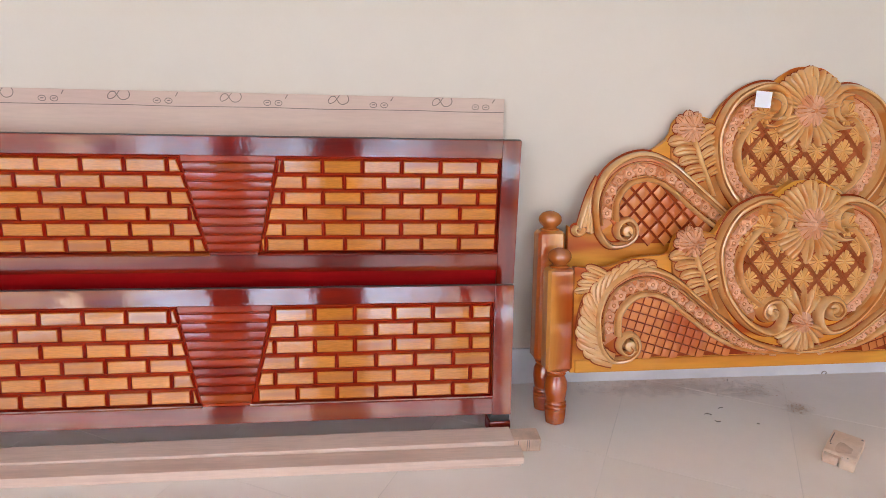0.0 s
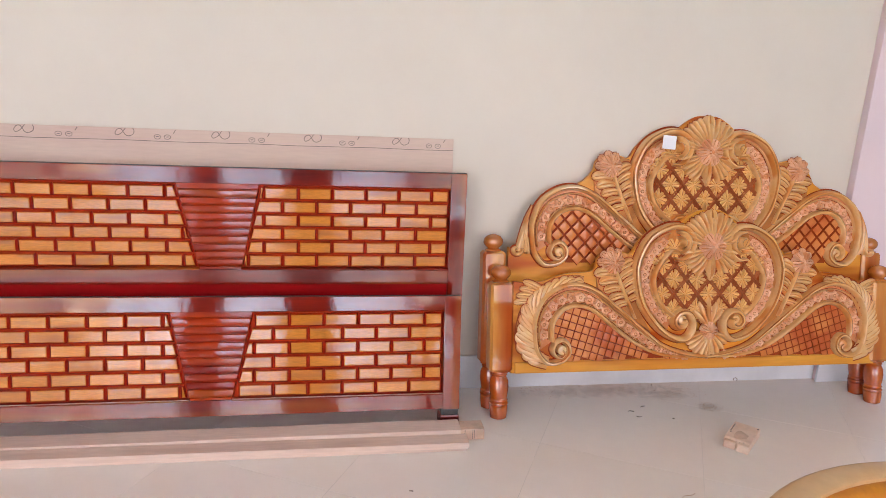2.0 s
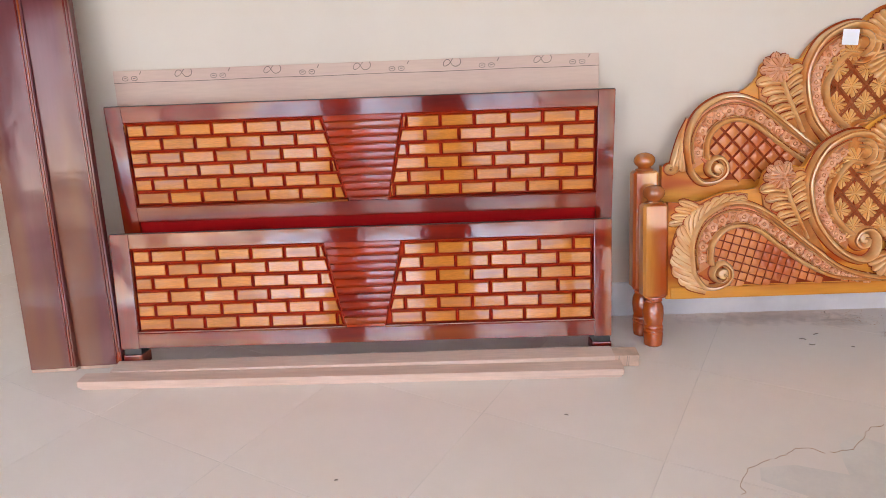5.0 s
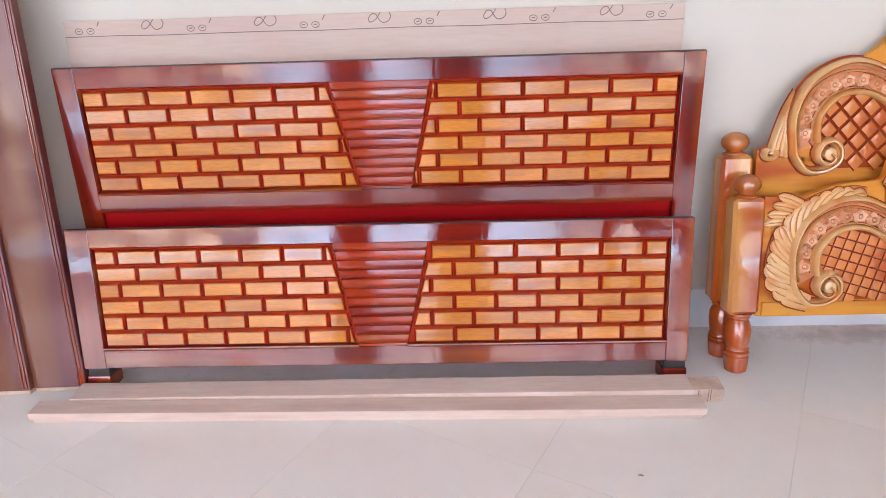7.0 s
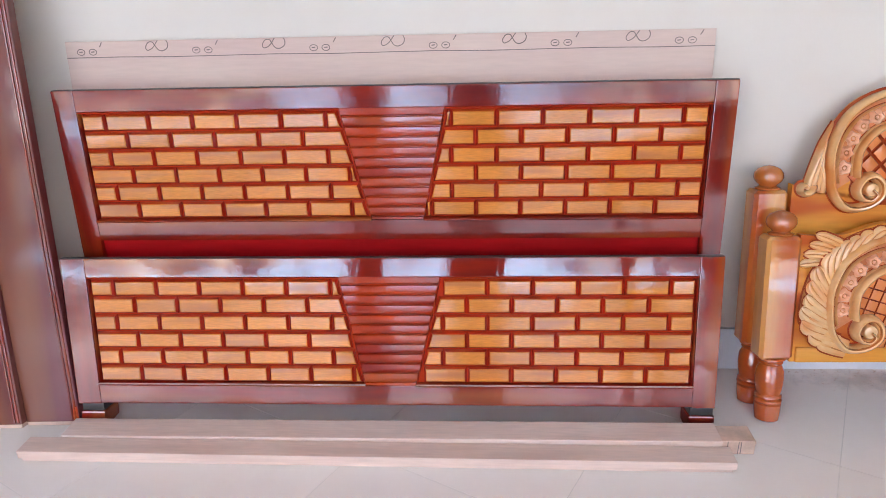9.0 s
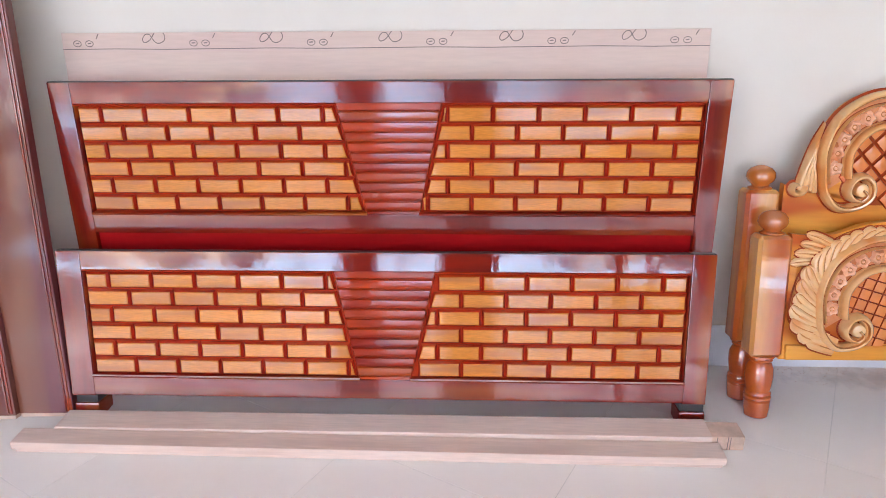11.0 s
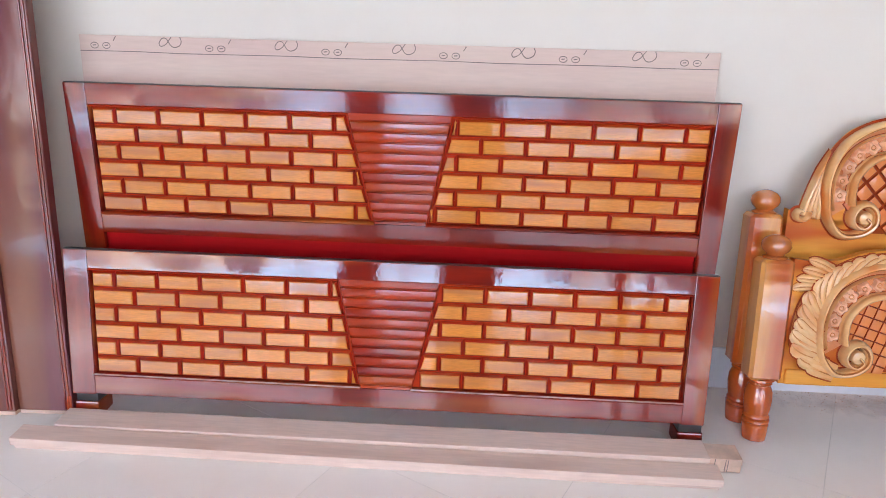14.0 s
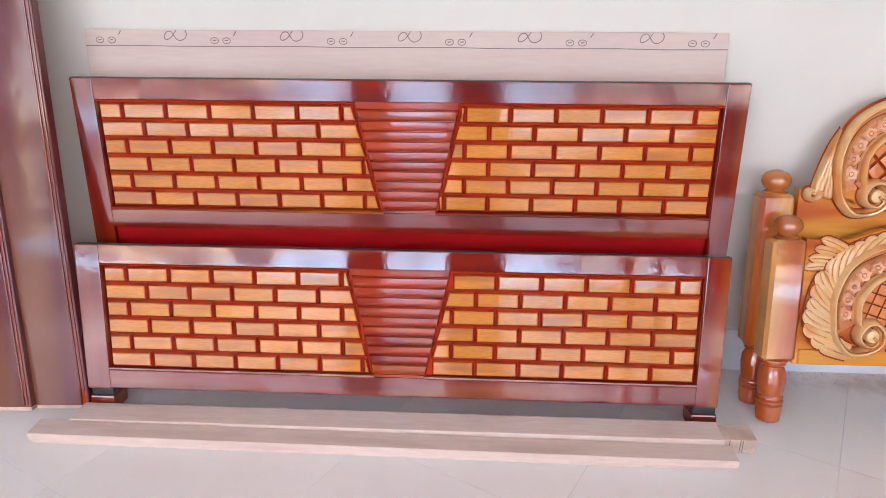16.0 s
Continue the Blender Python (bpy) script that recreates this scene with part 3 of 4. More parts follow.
                    if sgn * (e - max((lim_a, lim_c), key=lambda q: sgn * q)) > 0 or True:
                        break
                key = round(abs(e - x), 3)
                xm, zm, hw, hh = (x + e) / 2, (za + zc) / 2, abs(e - x) / 2, (za - zc) / 2
                jitter = pose(xm, rec + random.uniform(-0.0007, 0.0007), zm, random.uniform(-0.35, 0.35), random.uniform(-0.4, 0.4), random.uniform(-0.35, 0.35))
                if key not in whole:
                    whole[key] = part("block", prism([(-hw, -hh), (hw, -hh), (hw, hh), (-hw, hh)], 0.0135, 0.0050, rim=0.0022), (m_brick, stain_side, stain_end), t, smooth=False)
                    whole[key].matrix_basis = jitter
                else:
                    share("block", whole[key], t, jitter)
                x = nxt + sgn * 0.0016
                nxt += sgn * PITCH
    return t


LEAN_H, LEAN_F = math.degrees(math.atan(0.052)), math.degrees(math.atan(0.180))
k_h, k_f = math.hypot(1, 0.052), math.hypot(1, 0.180)
head = brick_board("bed_headboard", pose(-1.301, 2.620, 0.0, -LEAN_H), 1.928, (0.920 * k_h, 0.592 * k_h),
                   (0.064, 0.825, 0.902), (1.127, 1.057, 1.865), 0.980 * k_h,
                   "dark red-brown varnished headboard with honey wooden brick panels", 0.05, 0.0, "headboard", (dull_rail, dull_stile, dull_slat, dull_brick))
flat("lower_panel", box(0.062, 1.867, 0.016, 0.036, 0.12, 0.54, 0), panel_red, head, "plain deep red lower panel")
flat("lower_rail", box(0.062, 1.867, 0.004, 0.045, 0.10, 0.17, 0.004), stain_rail, head)
foot = brick_board("bed_footboard", pose(-1.306, 2.442, 0.0, -LEAN_F), 1.908, (0.463 * k_f, 0.135 * k_f),
                   (0.072, 0.819, 0.887), (1.114, 1.038, 1.842), 0.518 * k_f,
                   "glossy red-brown footboard with honey wooden brick panels, leaning", 0.036, 0.074, "footboard", (stain_rail, stain_stile, slat_red, brick_wood), 0.004)
for x in (0.008, 1.832):
    f = flat("foot_block", box(x, x + 0.075, -0.006, 0.075, 0.002, 0.052, 0.005), stain_stile, foot, "small glossy block foot")
    flat("foot_pad", box(x + 0.004, x + 0.071, 0.0, 0.070, 0.052, 0.076, 0.002), black_rubber, foot)

# ---- plywood sheet with pencil marks behind the headboard ----
ply = thing("plywood_sheet", pose(-1.294, 2.672, 0.0, -math.degrees(math.atan(0.102))), "raw pinkish plywood sheet with pencil marks, leaning on the wall", "plywood")
PT = 1.105 * math.hypot(1, 0.102)
flat("sheet", box(0, 1.878, 0, 0.010, 0.0, PT, 0.001), raw_pink, ply)
part("pencil_line", rib([Vector((1.878 * k / 12, PT - 0.046 + 0.0012 * math.sin(k * 2.1))) for k in range(13)], 0.0022, 0.0006, n=3), pencil, ply)
for i in range(5):
    cx = 0.2745 + 0.347 * i
    mark = spline([(0.004, 0.0), (-0.012, -0.020), (-0.028, -0.027), (-0.033, -0.018), (-0.024, -0.005), (-0.012, -0.004), (-0.006, -0.012), (0.004, -0.026), (0.016, -0.029), (0.030, -0.022), (0.034, -0.010), (0.030, 0.0)], 4)
    part("pencil_loop", rib([Vector((cx + p.x, PT - 0.001 + p.y)) for p in mark], 0.0026, 0.0006, n=3), pencil, ply)
for i in range(6):
    cx = 0.045 + 0.3465 * i
    for dx in (0.0, 0.036):
        ring = [Vector((cx + dx + 0.0115 * math.cos(a), PT - 0.030 + 0.0085 * math.sin(a))) for a in [2 * math.pi * k / 14 for k in range(15)]]
        part("pencil_ring", rib(ring, 0.0022, 0.0006, n=3), pencil, ply)
        part("pencil_dash", rib([Vector((cx + dx - 0.005, PT - 0.030)), Vector((cx + dx + 0.005, PT - 0.029))], 0.003, 0.0006, n=3), pencil, ply)
    part("pencil_tick", rib([Vector((cx + 0.058, PT - 0.016)), Vector((cx + 0.066, PT - 0.003))], 0.0028, 0.0006, n=3), pencil, ply)

# ---- bed side rails standing against the wall ----
def side_rail(x, y, tilt, lean, width, length, turn, stained=False):
    t = thing("bed_side_rail", pose(x, y, 0.0, -lean, tilt, turn), "long brown varnished bed side rail standing on end against the wall", "bed rail", "bed side rails")
    flat("board", box(0, width, 0, 0.03, 0.012, length, 0.003), side_rail_mat, t)
    flat("raw_end", box(0.002, width - 0.002, 0.002, 0.028, 0.0, 0.012, 0.001), raw_end, t, "raw pale end grain")
    if stained:
        part("stain", rib([Vector((width - 0.010, 0.002)), Vector((width - 0.011, 0.030)), Vector((width - 0.009, 0.062))], lambda u: 0.020 - 0.006 * u, 0.003, n=5), stain_side, t, "glossy red dribble of stain at the foot")
    for dx in (0.010, 0.021):
        part("edge_bead", rib([Vector((width - dx, 0.02)), Vector((width - dx, length - 0.02))], 0.007, 0.004), stain_stile, t)
    return t


side_rail(-1.660, 2.420, -1.7, 10.0, 0.182, 1.98, 0)
side_rail(-1.478, 2.440, -1.7, 9.4, 0.172, 1.98, 0, True)

# ---- planks on the floor ----
p1 = thing("timber_plank", pose(-1.400, 2.277, 0.0, 0, 0, -0.35), "long raw pale timber plank lying on the floor", "plank", "raw planks")
flat("board", box(0, 2.008, 0, 0.068, 0.010, 0.034, 0.0025), raw_wood, p1)
flat("lath", box(0.01, 2.0, 0.003, 0.066, 0.0, 0.0095, 0.001), raw_wood, p1)
p2 = thing("timber_plank", pose(-1.310, 2.3475, 0.0, 0, 0, -0.35), "long raw pale timber plank with a notched end", "plank", "raw planks")
bm = box(0, 1.90, 0, 0.085, 0.0, 0.0365, 0.003)
for v in bm.verts:
    v.co.z += 0.012 * v.co.x / 1.9 if v.co.z > 0.015 else 0.0      # thicker towards the notched end
flat("board", bm, raw_wood, p2)
flat("tenon", box(1.90, 1.992, 0.006, 0.075, 0.001, 0.046, 0.003), raw_end, p2, "notched orange-brown tenon end")
for x in (1.915, 1.945, 1.952):
    flat("pencil_line", box(x, x + 0.0015, 0.0045, 0.0065, 0.004, 0.044, 0), pencil, p2)

# ---- carved bed: headboard and footboard ----
def mirrored(pts, side):
    return [Vector((side * a, v)) for a, v in pts]


def volute(cx, cz, r0, turns, start, sense, n=26):
    """A spiral from radius r0 inwards, as 2D points."""
    out = []
    for i in range(n + 1):
        t = i / n
        a = start + sense * turns * 2 * math.pi * t
        r = r0 * (1 - 0.80 * t)
        out.append(Vector((cx + r * math.cos(a), cz + r * math.sin(a))))
    return out


def between(a, b, f):
    return [p + (q - p) * f for p, q in zip(a, b)]


def resample(path, n):
    d = [0.0]
    for p, q in zip(path, path[1:]):
        d.append(d[-1] + (q - p).length)
    out, j = [], 0
    for i in range(n):
        s = d[-1] * i / (n - 1)
        while j < len(path) - 2 and d[j + 1] < s:
            j += 1
        f = (s - d[j]) / max(1e-9, d[j + 1] - d[j])
        out.append(path[j] + (path[j + 1] - path[j]) * f)
    return out


def floret_mesh():
    """A small curled flower of a carved border: a lobed ring round a sunk heart with a bead."""
    bm = bmesh.new()
    n = 20
    prof = [(0.0205, 0.0, 0), (0.0190, 0.006, 0), (0.0145, 0.0110, 0), (0.0095, 0.0095, 0), (0.0072, 0.0050, 1), (0.0050, 0.0055, 0), (0.0040, 0.0085, 0), (0.0004, 0.0098, 0)]
    rows = []
    for r, h, _ in prof:
        row = []
        for k in range(n):
            a = 2 * math.pi * k / n
            lob = 1 + 0.16 * math.cos(5 * a) if r > 0.013 else 1
            gap = 0.45 if r > 0.01 and h > 0.005 and k in (0, 1, 2) else 1.0
            row.append(bm.verts.new((r * lob * math.cos(a), -h * gap, r * lob * math.sin(a))))
        rows.append(row)
    for (a, b), spec in zip(zip(rows, rows[1:]), prof):
        for k in range(n):
            bm.faces.new((a[k], a[(k + 1) % n], b[(k + 1) % n], b[k])).material_index = spec[2]
    return bm


def rosette(t, name, x, z, r, petals, lift, label, base=0.0, phase=0.0):
    """A carved flower: a button with broad veined petals and a small inner ring."""
    bm = bmesh.new()
    prof = [(0.20, 0.2), (0.19, 1.35), (0.12, 1.6), (0.02, 1.66)]
    rows = [[bm.verts.new((x + q * r * math.cos(2 * math.pi * k / 10), base - h * lift, z + q * r * math.sin(2 * math.pi * k / 10))) for k in range(10)] for q, h in prof]
    for a, b in zip(rows, rows[1:]):
        for k in range(10):
            bm.faces.new((a[k], a[(k + 1) % 10], b[(k + 1) % 10], b[k]))
    bm.faces.new(rows[-1])
    ob = part(name, bm, carve_pink, t, label)
    for k in range(petals):
        put_lobe("petal", ob, carve_pink, x, z, 2 * math.pi * k / petals + phase, r, r * 0.25, 2.3 * math.pi * r / petals * 0.92, lift, base - 0.001 * (k % 2), ripple=3)
    for k in range(5):
        put_lobe("petal", ob, carve_pink, x, z, 2 * math.pi * (k + 0.5) / 5 + phase, r * 0.46, r * 0.16, r * 0.36, lift * 1.25, base)
    return ob


def clipped_runs(inside, x0, x1, z0, z1, step, angle):
    """Straight runs of two crossing families of lines inside a region."""
    ca, sa = math.cos(radians(angle)), math.sin(radians(angle))
    cx, cz = (x0 + x1) / 2, (z0 + z1) / 2
    reach = math.hypot(x1 - x0, z1 - z0) / 2
    n = int(reach / step) + 1
    for fam, (dx, dz) in enumerate(((ca, sa), (-ca, sa))):
        for i in range(-n, n + 1):
            ox, oz = cx - dz * i * step, cz + dx * i * step
            runs = [[]]
            for k in range(-90, 91):
                p = Vector((ox + dx * reach * k / 90, oz + dz * reach * k / 90))
                if inside(p.x, p.y):
                    runs[-1].append(p)
                elif runs[-1]:
                    runs.append([])
            for run in runs:
                if len(run) > 3:
                    yield fam, run


def pillows(t, inside, x0, x1, z0, z1, step, angle, lift, base):
    """Small cushions between crossing grooves, carved in one piece."""
    ca, sa = math.cos(radians(angle)), math.sin(radians(angle))
    cx, cz = (x0 + x1) / 2, (z0 + z1) / 2
    bm = bmesh.new()
    dx, dz = step / (2 * sa), step / (2 * ca)
    for i in range(-40, 41):
        for j in range(-40, 41):
            if (i + j) % 2:
                continue
            x, z = cx + i * dx, cz + j * dz
            if not (x0 - step < x < x1 + step and z0 - step < z < z1 + step) or not inside(x, z):
                continue
            rings = []
            for f, h in ((0.90, 0.0), (0.78, 0.75), (0.52, 1.0)):
                spots = ((1, 0), (0, 1), (-1, 0), (0, -1))
                rings.append([bm.verts.new((x + a * dx * f, base - h * lift, z + b * dz * f)) for a, b in spots])
            for a, b in zip(rings, rings[1:]):
                for k in range(4):
                    q = bm.faces.new((a[k], a[(k + 1) % 4], b[(k + 1) % 4], b[k]))
                    q.material_index = 1 if a is rings[0] else 0
            bm.faces.new(rings[-1])
    ob = part("lattice_field", bm, (carve_ground, carve_red), t, "rosy-orange cushions between the crossed grooves")
    ob["kind"] = "stuff"
    return ob


def pads(t, inside, x0, x1, z0, z1, step, rot, lift, base):
    """Small square cushions between thin crossed grooves, turned by rot degrees, carved in one piece."""
    ca, sa = math.cos(radians(rot)), math.sin(radians(rot))
    bm = bmesh.new()
    cx, cz = (x0 + x1) / 2, (z0 + z1) / 2
    for i in range(-24, 25):
        for j in range(-24, 25):
            u, v = i * step, j * step
            x, z = cx + u * ca - v * sa, cz + u * sa + v * ca
            if not inside(x, z):
                continue
            rings = []
            for f, h in ((0.47, 0.0), (0.43, 0.75), (0.30, 1.0)):
                rings.append([bm.verts.new((x + (a * ca - b * sa) * step * f, base - h * lift, z + (a * sa + b * ca) * step * f)) for a, b in ((1, 1), (-1, 1), (-1, -1), (1, -1))])
            for a, b in zip(rings, rings[1:]):
                for k in range(4):
                    bm.faces.new((a[k], a[(k + 1) % 4], b[(k + 1) % 4], b[k])).material_index = 1 if a is rings[0] else 0
            bm.faces.new(rings[-1])
    ob = part("lattice_field", bm, (carve_ground, carve_red), t, "rosy-orange cushions between the crossed grooves")
    ob["kind"] = "stuff"
    return ob


def raised(t, name, outline, y, back, material, label=""):
    """A flat raised field with a sloped edge, from an outline of 2D points."""
    bm = bmesh.new()
    c = sum(outline, Vector((0, 0))) / len(outline)
    rows = [[bm.verts.new((c.x + (p.x - c.x) * k, yy, c.y + (p.y - c.y) * k)) for p in outline] for k, yy in ((1.0, back), (0.97, y))]
    n = len(outline)
    for k in range(n):
        bm.faces.new((rows[0][k], rows[0][(k + 1) % n], rows[1][(k + 1) % n], rows[1][k]))
    f = bm.faces.new(rows[1])
    bmesh.ops.triangulate(bm, faces=[f])
    return part(name, bm, material, t, label)


FLORET = None


def carved_board(name, m, dv, label, category, low, post_top, foot_board, posts, stick=False):
    """A carved bed end. dv shifts the carving up the board; low is the underside of the plain rail."""
    global FLORET
    t = thing(name, m, label, category, "carved bed set")
    # turned and square posts
    for x in posts:
        p = flat("post", box(x - 0.048, x + 0.048, -0.018, 0.058, 0.196, post_top, 0.010, seg=1), post_mat, t)
        q = part("ball", lathe([(0.012, 0.0), (0.034, 0.001), (0.036, 0.006), (0.024, 0.011), (0.026, 0.015), (0.037, 0.024), (0.042, 0.036), (0.040, 0.050), (0.030, 0.062), (0.014, 0.069), (0.003, 0.071)], 22), ball_mat, p, "glossy turned ball finial")
        q.matrix_basis = pose(x, 0.018, post_top)
        q = part("turned_foot", lathe([(0.029, 0.0), (0.034, 0.004), (0.0375, 0.030), (0.0385, 0.052), (0.0345, 0.057), (0.0395, 0.061), (0.0395, 0.067), (0.0345, 0.071), (0.0385, 0.076), (0.0375, 0.081), (0.0345, 0.085),
                                       (0.0385, 0.105), (0.041, 0.132), (0.039, 0.158), (0.031, 0.176), (0.035, 0.182), (0.032, 0.187), (0.040, 0.193), (0.040, 0.198)], 22), foot_mat, p, "glossy red-orange turned foot")
        q.matrix_basis = pose(x, 0.018, 0.0)
    # board with the carved skyline
    if foot_board:
        side = [(0.862, 0.565), (0.80, 0.560), (0.735, 0.566), (0.667, 0.590), (0.604, 0.600), (0.54, 0.604)]
    else:
        side = [(0.868, 0.300), (0.845, 0.280), (0.796, 0.335), (0.782, 0.430), (0.722, 0.522), (0.643, 0.562), (0.579, 0.566)]
    crest = [(0.51, 0.618), (0.494, 0.668), (0.452, 0.695), (0.395, 0.690), (0.352, 0.682), (0.322, 0.725), (0.272, 0.774), (0.205, 0.802), (0.145, 0.808), (0.105, 0.838), (0.055, 0.866), (0.0, 0.872)]
    half = spline(side + crest, 5)
    outline = [(a, v + dv) for a, v in half]
    ring = [(-0.866, low), (0.866, low)] + [(a, v) for a, v in outline] + [(-a, v) for a, v in reversed(outline[:-1])]
    part("board", slab(ring, 0.0, 0.028), carve_base, t, "orange varnished carved board")
    flat("bottom_rail", box(-0.852, 0.852, -0.008, 0.036, low - 0.001, low + 0.046, 0.006), carve_base, t)

    O = lambda pts: [(a, v + dv) for a, v in pts]
    # outer line of the long scroll, from the eye of its volute to the middle
    eye_s = [(0.657, 0.284), (0.645, 0.270), (0.660, 0.254), (0.684, 0.262), (0.694, 0.286), (0.680, 0.314), (0.652, 0.322), (0.628, 0.300), (0.628, 0.262), (0.664, 0.234), (0.718, 0.232)]
    out_s = [(0.757, 0.275), (0.770, 0.330), (0.772, 0.406), (0.739, 0.489), (0.668, 0.541), (0.590, 0.553), (0.505, 0.522), (0.410, 0.450), (0.313, 0.372), (0.204, 0.290), (0.090, 0.252), (0.0, 0.243)]
    in_s = [(0.694, 0.318), (0.698, 0.350), (0.692, 0.400), (0.655, 0.446), (0.610, 0.464), (0.560, 0.462), (0.505, 0.436), (0.431, 0.377), (0.340, 0.312), (0.240, 0.262), (0.130, 0.243), (0.05, 0.240)]
    # ring: curl into the shell, round, and the volute at its foot
    curl = [(0.168, 0.660), (0.128, 0.660), (0.092, 0.688), (0.079, 0.728), (0.090, 0.768), (0.120, 0.792), (0.160, 0.800)]
    out_r = [(0.213, 0.789), (0.280, 0.748), (0.325, 0.672), (0.338, 0.595), (0.312, 0.480), (0.250, 0.390), (0.185, 0.337)]
    eye_r = [(0.118, 0.316), (0.078, 0.345), (0.072, 0.400), (0.102, 0.434), (0.142, 0.428), (0.160, 0.396), (0.142, 0.370), (0.114, 0.374), (0.108, 0.398), (0.126, 0.404)]
    in_r = [(0.150, 0.690), (0.185, 0.690), (0.225, 0.645), (0.250, 0.600), (0.255, 0.560), (0.240, 0.505), (0.205, 0.455), (0.165, 0.420)]
    if FLORET is None:
        FLORET = part("floret", floret_mesh(), (carve_pink, carve_line), t)
        FLORET.matrix_basis = pose(0, -0.006, dv + 0.2485)
    two = (carve_rib, carve_red, carve_line)
    for s in (-1, 1):
        L = lambda pts: spline(mirrored(O(pts), s), 6)
        at = lambda deg: radians(deg) if s < 0 else math.pi - radians(deg)
        part("scroll_rib", crib(L(eye_s + out_s), lambda u: 0.014 + 0.016 * min(1, u * 3.2) - 0.008 * u, lambda u: 0.028 - 0.008 * u, groove=True), two, t)
        part("scroll_rib", crib(L(in_s), lambda u: 0.022 - 0.006 * u, lambda u: 0.022 - 0.006 * u), two, t)
        part("ring_rib", crib(L(curl + out_r + eye_r), lambda u: 0.016 + 0.016 * min(1, 7 * u, 6 * (1 - u) + 0.1), 0.029, groove=True), two, t)
        part("ring_rib", crib(L(in_r), 0.021, 0.024), two, t)
        for c in ((0.657, 0.284), (0.124, 0.402)):
            q = part("volute_eye", lathe([(0.020, 0.0), (0.020, 0.026), (0.018, 0.030), (0.012, 0.0325), (0.001, 0.033)], 16), carve_rib, t)
            q.matrix_basis = pose(s * c[0], 0.0, c[1] + dv, 90)
        raised(t, "curl_ground", [Vector((s * (0.138 + 0.056 * math.cos(a)), dv + 0.730 + 0.070 * math.sin(a))) for a in [2 * math.pi * k / 24 for k in range(24)]], -0.006, 0.001, carve_line)
        # nested curls inside the ring's head
        for f, w, h in ((0.66, 0.028, 0.032), (0.30, 0.026, 0.036)):
            arc = [Vector((s * (0.150 - (0.150 - a) * f), dv + 0.730 + (v - 0.730) * f)) for a, v in curl[1:]]
            part("crescent", crib(spline(arc, 5), lambda u: w * (0.45 + 0.55 * math.sin(math.pi * u)), h), two, t)
        n = 60
        so2, si2, ro2, ri2 = resample(L(out_s), n), resample(L(in_s), n), resample(L(curl[-2:] + out_r), n), resample(L(in_r), n)
        for a, b in ((so2, si2), (ro2, ri2)):
            bm = bmesh.new()
            v = [(bm.verts.new((p.x, -0.004, p.y)), bm.verts.new((q.x, -0.004, q.y))) for p, q in zip(a, b)]
            for (p, q), (p2, q2) in zip(v, v[1:]):
                bm.faces.new((p, q, q2, p2))
            r = bmesh.ops.extrude_face_region(bm, geom=bm.faces[:])
            for e in r["geom"]:
                if isinstance(e, bmesh.types.BMVert):
                    e.co.y += 0.006
            part("border_band", bm, carve_rose, t, "rosy carved border band")
            part("border_line", crib(between(a, b, 0.25)[(1 if a is so2 else 6):-1], 0.008, 0.012, n=4, y=-0.004, skirt=0.002), two, t)
            part("border_line", crib(between(a, b, 0.80)[(1 if a is so2 else 6):-4], 0.006, 0.009, n=4, y=-0.004, skirt=0.002), two, t)
            mid = resample(between(a, b, 0.53)[(2 if a is so2 else 8):-3], 200)
            count = 20 if a is so2 else 15
            for k in range(count):
                p = mid[int(199 * (k + 0.5) / count)]
                share("floret", FLORET, t, pose(p.x, -0.005, p.y, 0, random.uniform(0, 360), 0))
        # lattice field inside the scroll
        poly = [Vector((abs(p.x), p.y)) for p in L(in_s)] + [Vector((0.05, dv + 0.236)), Vector((0.62, dv + 0.236)), Vector((0.63, dv + 0.30))]

        def inside(x, z, s=s, poly=poly):
            x = s * x
            hit = False
            for p, q in zip(poly, poly[1:] + poly[:1]):
                if (p.y > z) != (q.y > z) and x < (q.x - p.x) * (z - p.y) / (q.y - p.y) + p.x:
                    hit = not hit
            return hit

        bm = bmesh.new()
        f = bm.faces.new([bm.verts.new((s * p.x, -0.0015, p.y)) for p in poly])
        bmesh.ops.triangulate(bm, faces=[f])
        part("lattice_ground", bm, carve_red, t, "red-brown ground under the lattice")
        x_lo, x_hi = sorted((s * 0.13, s * 0.70))
        if foot_board:
            pads(t, inside, x_lo, x_hi, dv + 0.236, dv + 0.47, 0.032, 17.0 * s, 0.0045, -0.002)
        else:
            pillows(t, inside, x_lo, x_hi, dv + 0.236, dv + 0.47, 0.045, 47.0, 0.007, -0.002)
        # shoulder: raised ground, veined rosette, a stem and two rows of leaflets
        raised(t, "shoulder", [Vector((s * a, v + dv)) for a, v in ((0.350, 0.676), (0.400, 0.688), (0.470, 0.640), (0.510, 0.590), (0.505, 0.540), (0.440, 0.490), (0.380, 0.438), (0.328, 0.395), (0.255, 0.345), (0.300, 0.42), (0.332, 0.48), (0.352, 0.58))], -0.008, 0.001, carve_line)
        stem = L([(0.425, 0.610), (0.398, 0.545), (0.368, 0.480), (0.335, 0.410)])
        part("stem", crib(stem, lambda u: 0.020 - 0.008 * u, 0.016, y=-0.006), two, t)
        stem2 = resample(stem, 40)
        for k in range(5):
            p = stem2[2 + 6 * k]
            put_lobe("leaf", t, carve_rib, p.x - s * 0.006, p.y + 0.010, at(58 - 3 * k), 0.082 - 0.007 * k, 0.026, 0.046 - 0.003 * k, 0.013, y=-0.0088, ripple=2, bend=s * 0.8, point=0.2)
